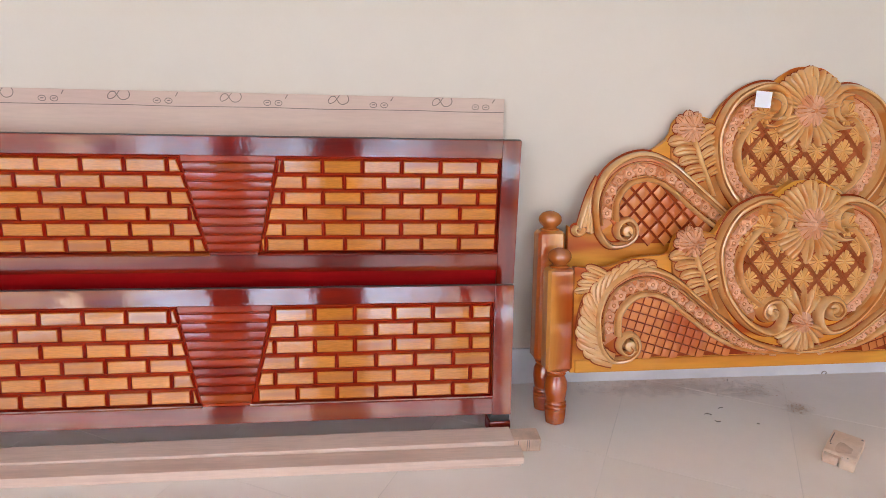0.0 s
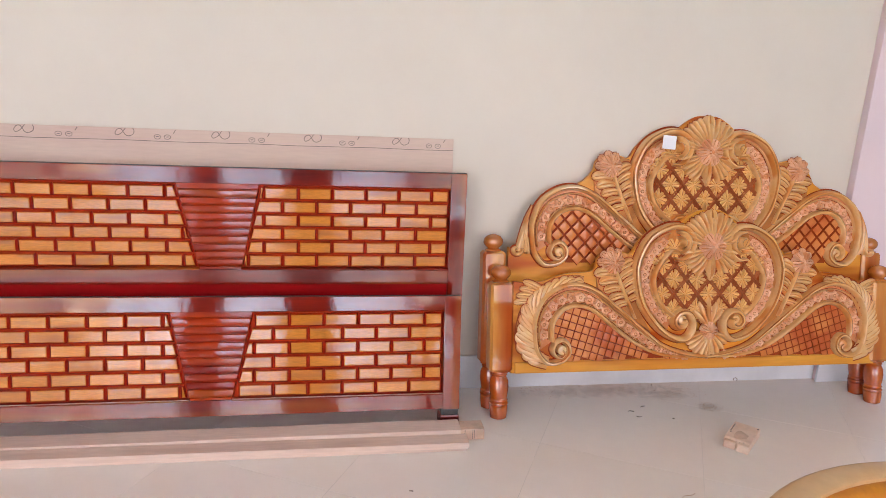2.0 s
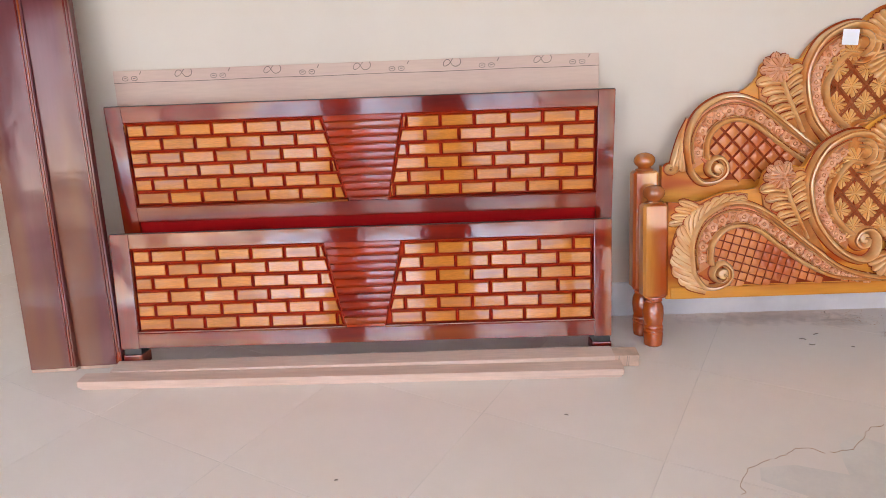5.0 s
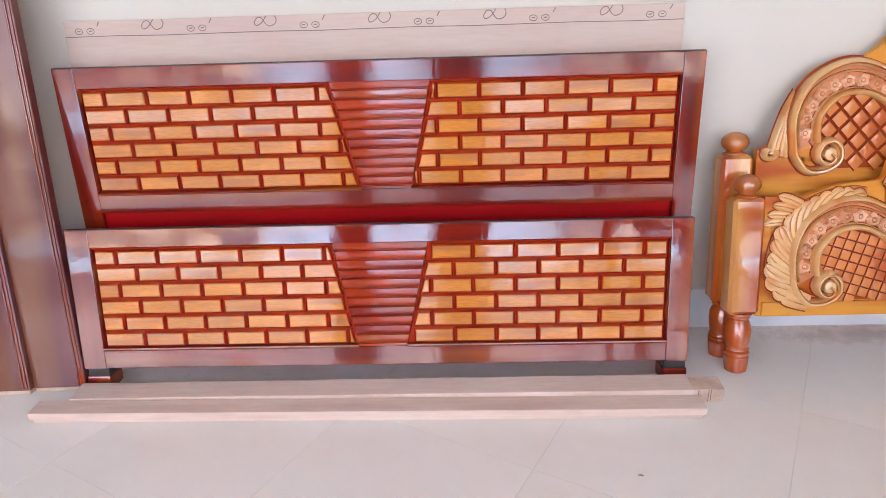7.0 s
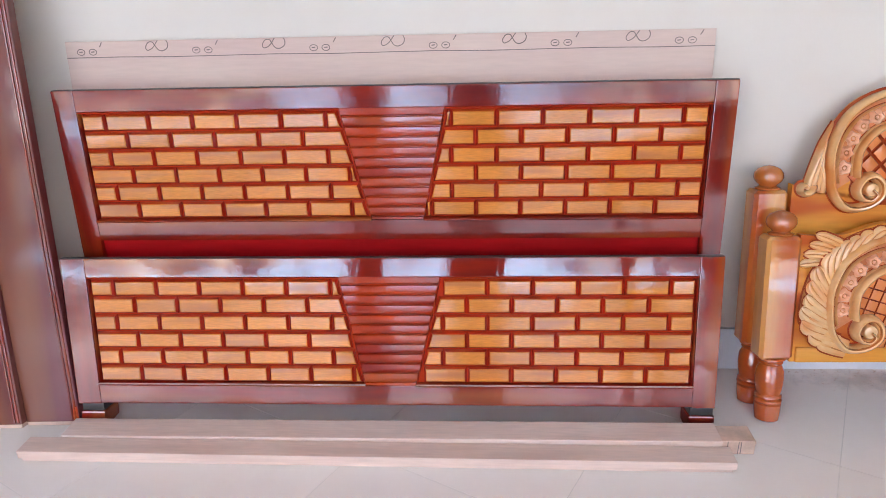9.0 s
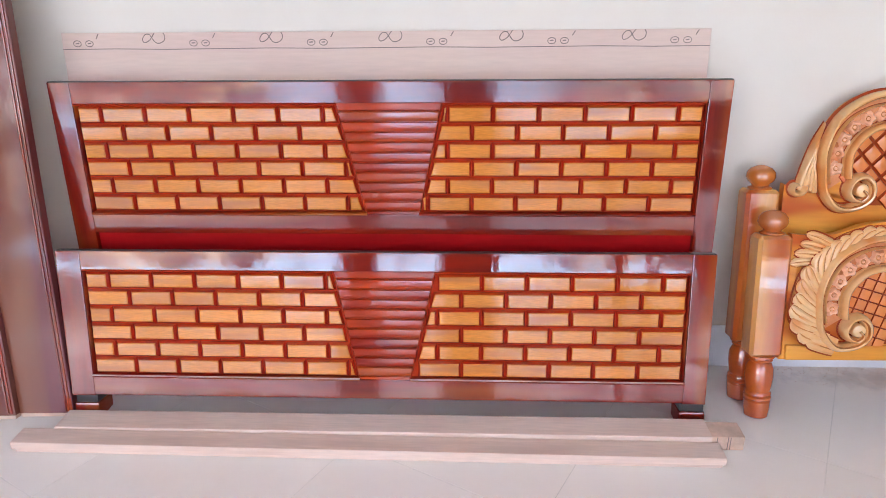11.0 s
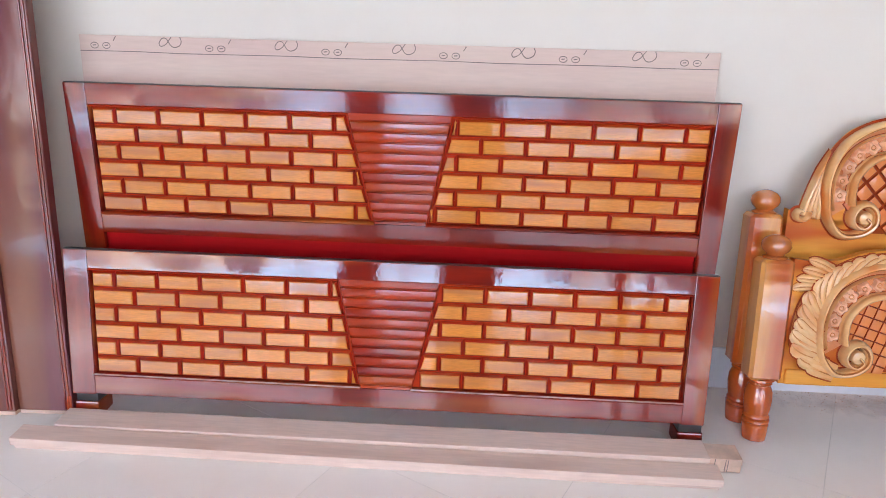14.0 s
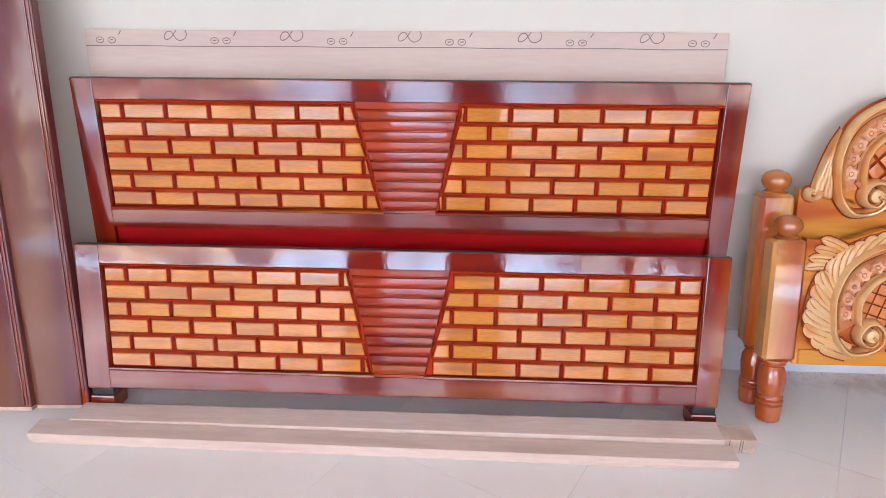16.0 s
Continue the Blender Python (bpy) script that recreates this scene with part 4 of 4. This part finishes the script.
            put_lobe("leaf", t, carve_rib, p.x + s * 0.006, p.y, at(160 + 4 * k), 0.094 - 0.009 * k, 0.026, 0.048 - 0.003 * k, 0.013, y=-0.0088, ripple=2, bend=-s * 0.7, point=0.2)
        for k in range(5):
            put_lobe("leaf", t, carve_pink, s * 0.440, dv + 0.646, at(60 + 40 * k), 0.064, 0.014, 0.040, 0.016, y=-0.003, ripple=3)
        rosette(t, "rosette", s * 0.440, dv + 0.646, 0.050, 6, 0.020, "rosy carved shoulder rosette", base=-0.010)
        # acanthus round the outside of the scroll
        fan = resample(L(eye_s[-2:] + out_s), 121)
        if foot_board:
            edge = L([(0.748, 0.246), (0.795, 0.252), (0.835, 0.276), (0.856, 0.320), (0.850, 0.400), (0.826, 0.470), (0.775, 0.530), (0.700, 0.576), (0.610, 0.594), (0.560, 0.588)])
            inner = fan[2:55]
            body = resample(edge, 24) + list(reversed(resample(inner, 24)))
            bm = bmesh.new()
            e24, i24 = resample(edge, 24), resample(inner, 24)
            rows = [[bm.verts.new((p.x, yy, p.y)) for p, yy in ((e, 0.001), (e + (q - e) * 0.08, -0.002), (e + (q - e) * 0.6, -0.003), (q, -0.003))] for e, q in zip(e24, i24)]
            for a, b in zip(rows, rows[1:]):
                for k in range(3):
                    f = bm.faces.new((a[k], a[k + 1], b[k + 1], b[k]))
                    f.material_index = 1 if k == 0 else 0
            part("leaf_band", bm, (carve_line, carve_red), t, "fluted acanthus border round the scroll")
            e2, i2 = resample(edge, 101), resample(inner, 101)
            n_l = 15
            for k in range(n_l):
                u = (k + 0.75) / (n_l + 0.4)
                q, e = i2[int(2 + 92 * u)], e2[min(100, int(4 + 94 * u))]
                d = e - q
                low_part = u < 0.48
                ln = d.length * (1.0 if low_part else 1.18) + 0.003
                wide = 0.072 - 0.026 * u
                put_lobe("leaf", t, carve_rib, q.x, q.y, math.atan2(d.y, d.x) + s * (0.02 + 0.78 * max(0.0, u - 0.15)), round(ln, 2), wide * 0.72, wide, 0.0048 + 0.005 * u, y=-0.002 - 0.0010 * (n_l - k), ripple=3, bend=s * (0.25 if low_part else 0.7), end=0.66 if low_part else 0.68, point=0.0 if low_part else 0.3)
            for k in range(4):
                put_lobe("leaf", t, carve_rib, s * (0.775 - 0.010 * k), 0.484 + 0.016 * k, at(172 - 9 * k), 0.086, 0.030, 0.026, 0.007, y=-0.0015 * k, ripple=2, bend=-s * 0.35)
        else:
            for ang, ln, dx, dz, bend in ((98, 0.20, 0.830, 0.285, -0.25), (94, 0.17, 0.815, 0.283, -0.2), (88, 0.13, 0.800, 0.280, -0.15), (80, 0.09, 0.785, 0.275, -0.1)):
                put_lobe("leaf", t, carve_rib, s * dx, dv + dz, at(180 - ang), ln, 0.022, 0.014, 0.018, bend=-s * bend, point=0.6)
            part("volute", crib(volute(s * 0.838, dv + 0.290, 0.024, 0.9, -s * 0.3 + (0 if s < 0 else math.pi), s), lambda u: 0.022 - 0.008 * u, 0.022), two, t)
    # lattice with flowers in the ring
    mid = Vector((0.0, dv + 0.575))

    def in_ring(x, z):
        return (x / 0.255) ** 2 + ((z - mid.y) / 0.185) ** 2 < 1

    bm = bmesh.new()
    vs = [bm.verts.new((0.262 * math.cos(a), -0.002, mid.y + 0.190 * math.sin(a))) for a in [2 * math.pi * k / 40 for k in range(40)]]
    bm.faces.new(vs)
    part("lattice_ground", bm, carve_deep, t, "red-brown ground under the lattice")
    step = 0.082
    for fam, run in clipped_runs(in_ring, -0.26, 0.26, mid.y - 0.19, mid.y + 0.19, step, 50.0):
        d = (run[-1] - run[0]).normalized()
        nrm = Vector((-d.y, d.x))
        for off in (-0.0045, 0.0045):
            part("lattice_bar", rib([p + nrm * off for p in (run[0], run[len(run) // 2], run[-1])], 0.0095, 0.020 if fam else 0.018, y=-0.002, n=4, skirt=0.002), (carve_bar, carve_red), t)
    ca, sa = math.cos(radians(50)), math.sin(radians(50))
    for i in range(-4, 5):
        for j in range(-4, 5):
            # centre of the cell between the crossed bars
            c1, c2 = (i + 0.5) * step, (j + 0.5) * step
            x = (c2 - c1) / (2 * sa)
            z = (c1 + c2) / (2 * ca)
            if (x / 0.262) ** 2 + (z / 0.185) ** 2 < 1:
                for k in range(6):
                    put_lobe("lattice_petal", t, carve_tan, x, mid.y + z, 2 * math.pi * k / 6 + 0.7 * ((i + 2 * j) % 3), 0.049, 0.010, 0.042, 0.009, -0.003 - 0.001 * (k % 2), ripple=2)
    # shell crown: a fluted fan with a scalloped rim, and its flower
    cz = dv + 0.715
    bm = bmesh.new()
    vs = [bm.verts.new((0.100 * math.cos(a), -0.010, cz + 0.010 + 0.118 * math.sin(a))) for a in [2 * math.pi * k / 32 for k in range(32)]]
    f = bm.faces.new(vs)
    r = bmesh.ops.extrude_face_region(bm, geom=[f])
    for e in r["geom"]:
        if isinstance(e, bmesh.types.BMVert):
            e.co.y += 0.012
    shell = part("shell", bm, carve_base, t, "fluted honey-coloured shell crown")

    def flute(deg, ln, w0, w1, h, y=-0.0108, **kw):
        put_lobe("petal", shell, carve_rib, 0.030 * math.cos(radians(deg)), cz + 0.030 * math.sin(radians(deg)), radians(deg), ln, w0, w1, h, y, end=kw.pop("end", 0.86), **kw)

    for s in (-1, 1):
        for k in range(7):
            flute(90 + s * (17.5 + 10.2 * k), 0.121 - 0.0015 * (k % 2), 0.010, 0.026, 0.024)
        for k in range(6):
            flute(-90 - s * (19 + 10.5 * k), 0.112 - 0.002 * k, 0.010, 0.025, 0.022, bend=-s * 0.25)
    flute(90, 0.128, 0.022, 0.076, 0.024, -0.009, ripple=2, end=0.72)
    flute(90, 0.094, 0.012, 0.034, 0.030, -0.012, end=0.6)
    flute(-90, 0.118, 0.022, 0.066, 0.022, -0.010, ripple=2, end=0.6, point=0.5)
    flute(-90, 0.100, 0.010, 0.030, 0.030, -0.012, end=0.6, point=0.6)
    rosette(t, "flower", 0.0, cz, 0.060, 6, 0.022, "rosy carved flower in the shell", base=-0.026)
    # palmette at the foot of the ring
    pz = dv + 0.354
    palmette = part("palmette", lathe([(0.03, 0.0), (0.03, 0.01), (0.015, 0.014)], 14), carve_rib, t, "carved palmette below the ring")
    palmette.matrix_basis = pose(0, 0, pz, 90)
    for k in range(5):
        deg = 90 + (k - 2) * 20
        put_lobe("petal", t, carve_rib, 0, pz + 0.01, radians(deg), 0.135 - 0.016 * abs(k - 2), 0.014, 0.030, 0.020, -0.006, ripple=0 if k - 2 else 2, point=0.4)
    for k in range(11):
        deg = -90 + (k - 5) * 14.5
        put_lobe("petal", t, carve_rib, 0, pz, radians(deg), 0.118 - 0.002 * abs(k - 5), 0.012, 0.044 if k == 5 else 0.029, 0.020, -0.006 - 0.002 * (k == 5), ripple=2 if k == 5 else 0, point=0.4 if k == 5 else 0.0, end=0.84)
    rosette(t, "flower", 0.0, pz, 0.040, 5, 0.020, "rosy carved flower below the ring", base=-0.018)
    if stick:
        lab = box(-0.030, 0.030, -0.051, -0.050, -0.028, 0.028, 0)
        ob = part("price_label", lab, paper, t, "small blank white paper label")
        ob.matrix_basis = pose(-0.198, 0.0, 1.135, 0, 4, 0)
    return t


carved_board("carved_footboard", pose(1.693, 2.508, 0.0, -math.degrees(math.atan(0.194)), 0, 0.6), 0.0,
             "honey-orange varnished carved footboard with shell and scrolls, leaning", "footboard", 0.187, 0.562, True, (-0.911, 0.862))
carved_board("carved_headboard", pose(1.693, 2.602, 0.0, -math.degrees(math.atan(0.155)), 0, 0.6), 0.385,
             "honey-orange varnished carved headboard with shell crown and paper label", "headboard", 0.40, 0.668, False, (-0.930, 0.858), True)

# ---- round low table without its glass ----
tb = thing("round_table", pose(1.300, 0.622, 0.0), "round honey-coloured low table frame with an open ring top", "table")
TR = 0.612
prof_o = [(TR - 0.012, 0.515), (TR - 0.002, 0.524), (TR, 0.540), (TR - 0.006, 0.554), (TR - 0.016, 0.560), (TR - 0.062, 0.560), (TR - 0.068, 0.556), (TR - 0.069, 0.540), (TR - 0.065, 0.515)]
bm = bmesh.new()
rings = [[bm.verts.new((r * math.cos(2 * math.pi * k / 72), r * math.sin(2 * math.pi * k / 72), z)) for k in range(72)] for r, z in prof_o]
for a, b in zip(rings, rings[1:] + rings[:1]):
    for k in range(72):
        bm.faces.new((a[k], a[(k + 1) % 72], b[(k + 1) % 72], b[k]))
part("rim", bm, table_wood, tb, "pale honey varnished ring")
prof_i = [(TR - 0.069, 0.548), (TR - 0.078, 0.549), (TR - 0.092, 0.543), (TR - 0.103, 0.530), (TR - 0.104, 0.515), (TR - 0.070, 0.513)]
bm = bmesh.new()
rings = [[bm.verts.new((r * math.cos(2 * math.pi * k / 72), r * math.sin(2 * math.pi * k / 72), z)) for k in range(72)] for r, z in prof_i]
for a, b in zip(rings, rings[1:] + rings[:1]):
    for k in range(72):
        bm.faces.new((a[k], a[(k + 1) % 72], b[(k + 1) % 72], b[k]))
part("inner_moulding", bm, table_orange, tb, "glossy orange moulding inside the ring")
part("hub", lathe([(0.03, 0.25), (0.075, 0.26), (0.09, 0.33), (0.06, 0.38), (0.085, 0.43), (0.10, 0.46), (0.05, 0.47)], 24), foot_mat, tb)
for k in range(5):
    a = radians(101 + 72 * k)
    bow = spline([(0.06, 0.44), (0.18, 0.485), (0.34, 0.495), (0.44, 0.505), (0.545, 0.545)], 5)
    bm = bmesh.new()
    rows = []
    for i, p in enumerate(bow):
        w = 0.034 + 0.022 * abs(2 * i / (len(bow) - 1) - 1) ** 2
        rows.append([bm.verts.new((p.x, w * math.cos(2 * math.pi * q / 10), p.y + 0.02 * math.sin(2 * math.pi * q / 10) - 0.02)) for q in range(10)])
    for p, q in zip(rows, rows[1:]):
        for j in range(10):
            bm.faces.new((p[j], p[(j + 1) % 10], q[(j + 1) % 10], q[j]))
    bm.faces.new(rows[0])
    bm.faces.new(rows[-1])
    arm = part("arm", bm, table_orange, tb, "glossy orange curved arm")
    arm.matrix_basis = pose(0, 0, 0, 0, 0, math.degrees(a))
    leg = part("leg", lathe([(0.020, 0.0), (0.026, 0.01), (0.021, 0.06), (0.030, 0.16), (0.024, 0.36), (0.032, 0.46), (0.036, 0.516)], 16), foot_mat, tb)
    leg.matrix_basis = pose(0.572 * math.cos(a), 0.572 * math.sin(a), 0.0)

# ---- unseen low dark box, added to darken reflections at the boards' right end ----
chest = thing("low_dark_box", pose(2.42, FRONT + 0.12, 0.0), "added unseen low dark box, darkening reflections at the boards' right end", "chest")
flat("body", box(0, 0.58, 0, 0.34, 0.04, 0.46, 0.006), box_dark, chest)
flat("lid", box(-0.012, 0.592, -0.012, 0.352, 0.46, 0.50, 0.006), box_dark, chest)
for x, y in ((0.01, 0.01), (0.53, 0.01), (0.01, 0.29), (0.53, 0.29)):
    flat("foot", box(x, x + 0.04, y, y + 0.04, 0.0, 0.04, 0.003), box_dark, chest)

# ---- offcut and debris on the floor ----
blk = thing("timber_offcut", pose(1.707, 2.244, 0.0, 0, 0, 43), "small raw timber offcut with a sawn notch on the floor", "wood block")
bm = box(-0.066, 0.090, -0.050, 0.050, 0.0, 0.038, 0.006)
for v in bm.verts:
    v.co += Vector((0.003 * noise.noise(v.co * 60), 0.003 * noise.noise(v.co * 60 + Vector((5, 0, 0))), 0.002 * noise.noise(v.co * 40) if v.co.z > 0.02 else 0.0))
flat("body", bm, offcut_wood, blk)
flat("step", box(-0.092, -0.066, -0.050, -0.006, 0.0, 0.033, 0.004), offcut_wood, blk)
flat("step", box(-0.088, -0.066, 0.000, 0.046, 0.0, 0.030, 0.004), raw_end, blk, "darker sawn step")
bm = bmesh.new()
bm.faces.new([bm.verts.new((-0.028 + 0.034 * math.cos(q) * (1 + 0.25 * math.sin(3 * q)), -0.004 + 0.030 * math.sin(q) * (1 + 0.2 * math.cos(2 * q)), 0.0405)) for q in [2 * math.pi * k / 22 for k in range(22)]])
flat("scorch", bm, raw_end, blk, "brown saw scorch on the top face")
flat("pencil_line", box(-0.010, 0.060, 0.040, 0.043, 0.036, 0.0405, 0), pencil, blk)
for x, y, r in ((0.075, -0.052, 0.004), (-0.02, 0.047, 0.003), (-0.07, -0.03, 0.003)):
    part("knot", lathe([(r, 0.0355), (r * 0.8, 0.0400), (r * 0.3, 0.0404)], 10), pencil, blk).matrix_basis = pose(x, y * 0.8, 0 if x > -0.05 else -0.006)


def blot(name, cx, cy, rx, ry, material, label, rough, z=0.0012, turn=0.0):
    """A thin uneven smear lying on the floor."""
    bm = bmesh.new()
    n = 40
    top = []
    for k in range(n):
        a = 2 * math.pi * k / n
        r = 1 + rough * noise.noise(Vector((cx * 9 + 2.2 * math.cos(a), cy * 9 + 2.2 * math.sin(a), 3.0))) + 0.5 * rough * noise.noise(Vector((cx * 5 + 7 * math.cos(a), 7 * math.sin(a), cy)))
        x, y = rx * r * math.cos(a), ry * r * math.sin(a)
        ca_, sa_ = math.cos(turn), math.sin(turn)
        top.append(bm.verts.new((cx + x * ca_ - y * sa_, cy + x * sa_ + y * ca_, z)))
    bm.faces.new(top)
    return tagged(finish(name, bm, material, smooth=False), label, "floor stain", "marks on the floor")




def flecks(name, n, spot, label):
    """Loose sawdust: many tiny flat grains; spot() gives a place."""
    bm = bmesh.new()
    for k in range(n):
        x, y = spot()
        r = random.uniform(0.0009, 0.0032)
        a0 = random.uniform(0, 6.28)
        up = random.uniform(0.0006, 0.0022)
        bm.faces.new([bm.verts.new((x + r * random.uniform(0.6, 1.5) * math.cos(a0 + q), y + r * math.sin(a0 + q), up)) for q in (0, 2.1, 4.2)])
    return tagged(finish(name, bm, dust_pale, smooth=False), label, "sawdust", kind="stuff")


random.seed(11)
flecks("sawdust", 240, lambda: (random.gauss(1.740, 0.026), random.gauss(2.537, 0.020)), "small brown heap of sawdust on the floor tiles")
flecks("sawdust", 120, lambda: (random.gauss(1.66, 0.06), random.gauss(2.67, 0.025)), "thin brown sawdust scattered by the wall")
flecks("sawdust", 260, lambda: (random.uniform(0.95, 1.75), 2.785 - abs(random.gauss(0, 0.045))), "thin line of brown sawdust along the skirting")
for cx, cy, rx, ry, lab in ((1.742, 2.532, 0.062, 0.048, "soft brown patch of sawdust on the tiles"), (1.60, 2.675, 0.16, 0.070, "thin brown dust film near the wall"),
                            (1.32, 2.725, 0.42, 0.080, "thin brown dust film along the skirting")):
    blot("dust_patch", cx, cy, rx, ry, film_mat, lab, 0.15, 0.0014)
blot("dried_smear", 1.22, 1.56, 0.40, 0.25, smear_mat, "pale dried cement smear with a crusty edge on the tiles", 0.7, 0.0008, turn=0.25)
random.seed(5)


def crust(pts, label):
    """A broken dark edge along a dried smear."""
    path = spline(pts, 8)
    path = [p + Vector((noise.noise(Vector((p.x * 40, p.y * 40, 1))) * 0.012, noise.noise(Vector((p.x * 40, p.y * 40, 7))) * 0.012)) for p in path]
    bm = bmesh.new()
    rib(path, lambda u: 0.0012 + 0.003 * abs(noise.noise(Vector((u * 14, 2, 0)))), 0.0012, bm, n=3)
    for v in bm.verts:
        v.co = Vector((v.co.x, v.co.z, 0.0009 - v.co.y))
    return tagged(finish("crusty_edge", bm, dust_pale, smooth=False), label, "floor stain", "marks on the floor")


crust([(0.773, 1.616), (0.790, 1.670), (0.820, 1.714), (0.870, 1.755), (0.905, 1.768)], "brown crusty edge of a dried smear on the floor")
crust([(0.930, 1.775), (0.979, 1.800), (1.039, 1.824), (1.079, 1.796)], "brown crusty edge of a dried smear on the floor")
crust([(1.100, 1.800), (1.150, 1.803), (1.207, 1.840), (1.280, 1.909), (1.338, 1.925)], "brown crusty edge of a dried smear on the floor")


def shaving(x, y, turn, r, sweep):
    """A curled wood shaving or wire end."""
    n = 12
    pts = [Vector((r * math.cos(sweep * k / n), r * math.sin(sweep * k / n))) for k in range(n + 1)]
    bm = rib(pts, lambda u: 0.001 + 0.003 * math.sin(math.pi * u), 0.003, n=4)
    for v in bm.verts:
        v.co = Vector((v.co.x, v.co.z, -v.co.y))
    ob = finish("wood_shaving", bm, shaving_mat, smooth=False, m=pose(x, y, 0.0005, 0, 0, turn))
    return tagged(ob, "small dark curled shaving lying on the floor tiles", "shaving", "shavings on the floor")


for x, y, turn, r, sweep in ((1.365, 2.508, 20, 0.016, 2.0), (1.385, 2.482, 200, 0.013, 2.0), (1.446, 2.534, 80, 0.028, 0.9), (1.591, 2.757, 120, 0.014, 1.2), (1.395, 1.850, 100, 0.02, 0.5), (1.52, 2.44, 10, 0.008, 1.5), (0.36, 2.02, 40, 0.012, 1.2), (-0.35, 1.72, 40, 0.006, 2.0)):
    shaving(x, y, turn, r, sweep)
hook = rib([Vector((0.010 * math.cos(a), 0.009 + 0.009 * math.sin(a))) for a in [math.pi * (-0.2 + 1.3 * k / 12) for k in range(13)]], 0.0028, 0.003, n=4)
tagged(finish("wire_hook", hook, shaving_mat, smooth=False, m=pose(2.02, WALL - 0.018, 0.0)), "small bent dark wire by the white skirting", "wire")

# ---- raw door leaf with beaded edge in the room beyond ----
leaf = thing("door_leaf", pose(-6.02, 6.92, 0.0, -3.0), "raw pinkish wooden door leaf with beaded border", "door")
flat("leaf", box(0, 1.06, 0, 0.04, 0.0, 2.05, 0.004), raw_pink, leaf)
flat("panel", box(0.14, 0.92, -0.008, 0.0, 0.14, 1.95, 0.003), raw_pink, leaf)
bead = None
for k in range(44):
    x, z = (0.985, 0.10 + 0.042 * k)
    if bead is None:
        bead = part("bead", lathe([(0.016, 0.0), (0.014, 0.008), (0.006, 0.014)], 8), paper_bead, leaf)
        bead.matrix_basis = pose(x, 0.0, z, 90)
    else:
        share("bead", bead, leaf, pose(x, 0.0, z, 90))
for k in range(22):
    share("bead", bead, leaf, pose(0.075 + 0.042 * k, 0.0, 0.10, 90))

# ---- floor tiles, laid askew to the wall ----
floor = setting("floor", box(X0 - 0.2, X1 + 0.2, FRONT - 0.25, FAR + 0.2, -0.12, -0.0009, 0), grout_mat, "beige glazed floor tiles laid askew with dusty joints", "floor")
TILE, ASKEW = 0.594, 28.5
bm = bmesh.new()
hw = TILE / 2 - 0.0008
prof = [(hw, -0.010), (hw, -0.0004), (hw - 0.0006, 0.0)]
rings = [[bm.verts.new((sx * r, sy * r, z)) for sx, sy in ((-1, -1), (1, -1), (1, 1), (-1, 1))] for r, z in prof]
for a, b in zip(rings, rings[1:]):
    for k in range(4):
        bm.faces.new((a[k], a[(k + 1) % 4], b[(k + 1) % 4], b[k]))
bm.faces.new(rings[-1])
ca, sa = math.cos(radians(ASKEW)), math.sin(radians(ASKEW))
first = None
for i in range(-26, 26):
    for j in range(-26, 26):
        p, q = -0.311 + (i + 0.5) * TILE, 1.853 + (j + 0.5) * TILE
        x, y = p * ca + q * sa, -p * sa + q * ca
        if -6.2 < x < X1 + 0.1 and FRONT - 0.1 < y < (FAR + 0.1 if x < W_END else WALL + 0.48):
            m = pose(x, y, random.uniform(-0.0003, 0.0001), 0, 0, -ASKEW)
            if first is None:
                first = part("tile", bm, tile_mat, floor, smooth=False)
                first.matrix_basis = m
            else:
                share("tile", first, floor, m)
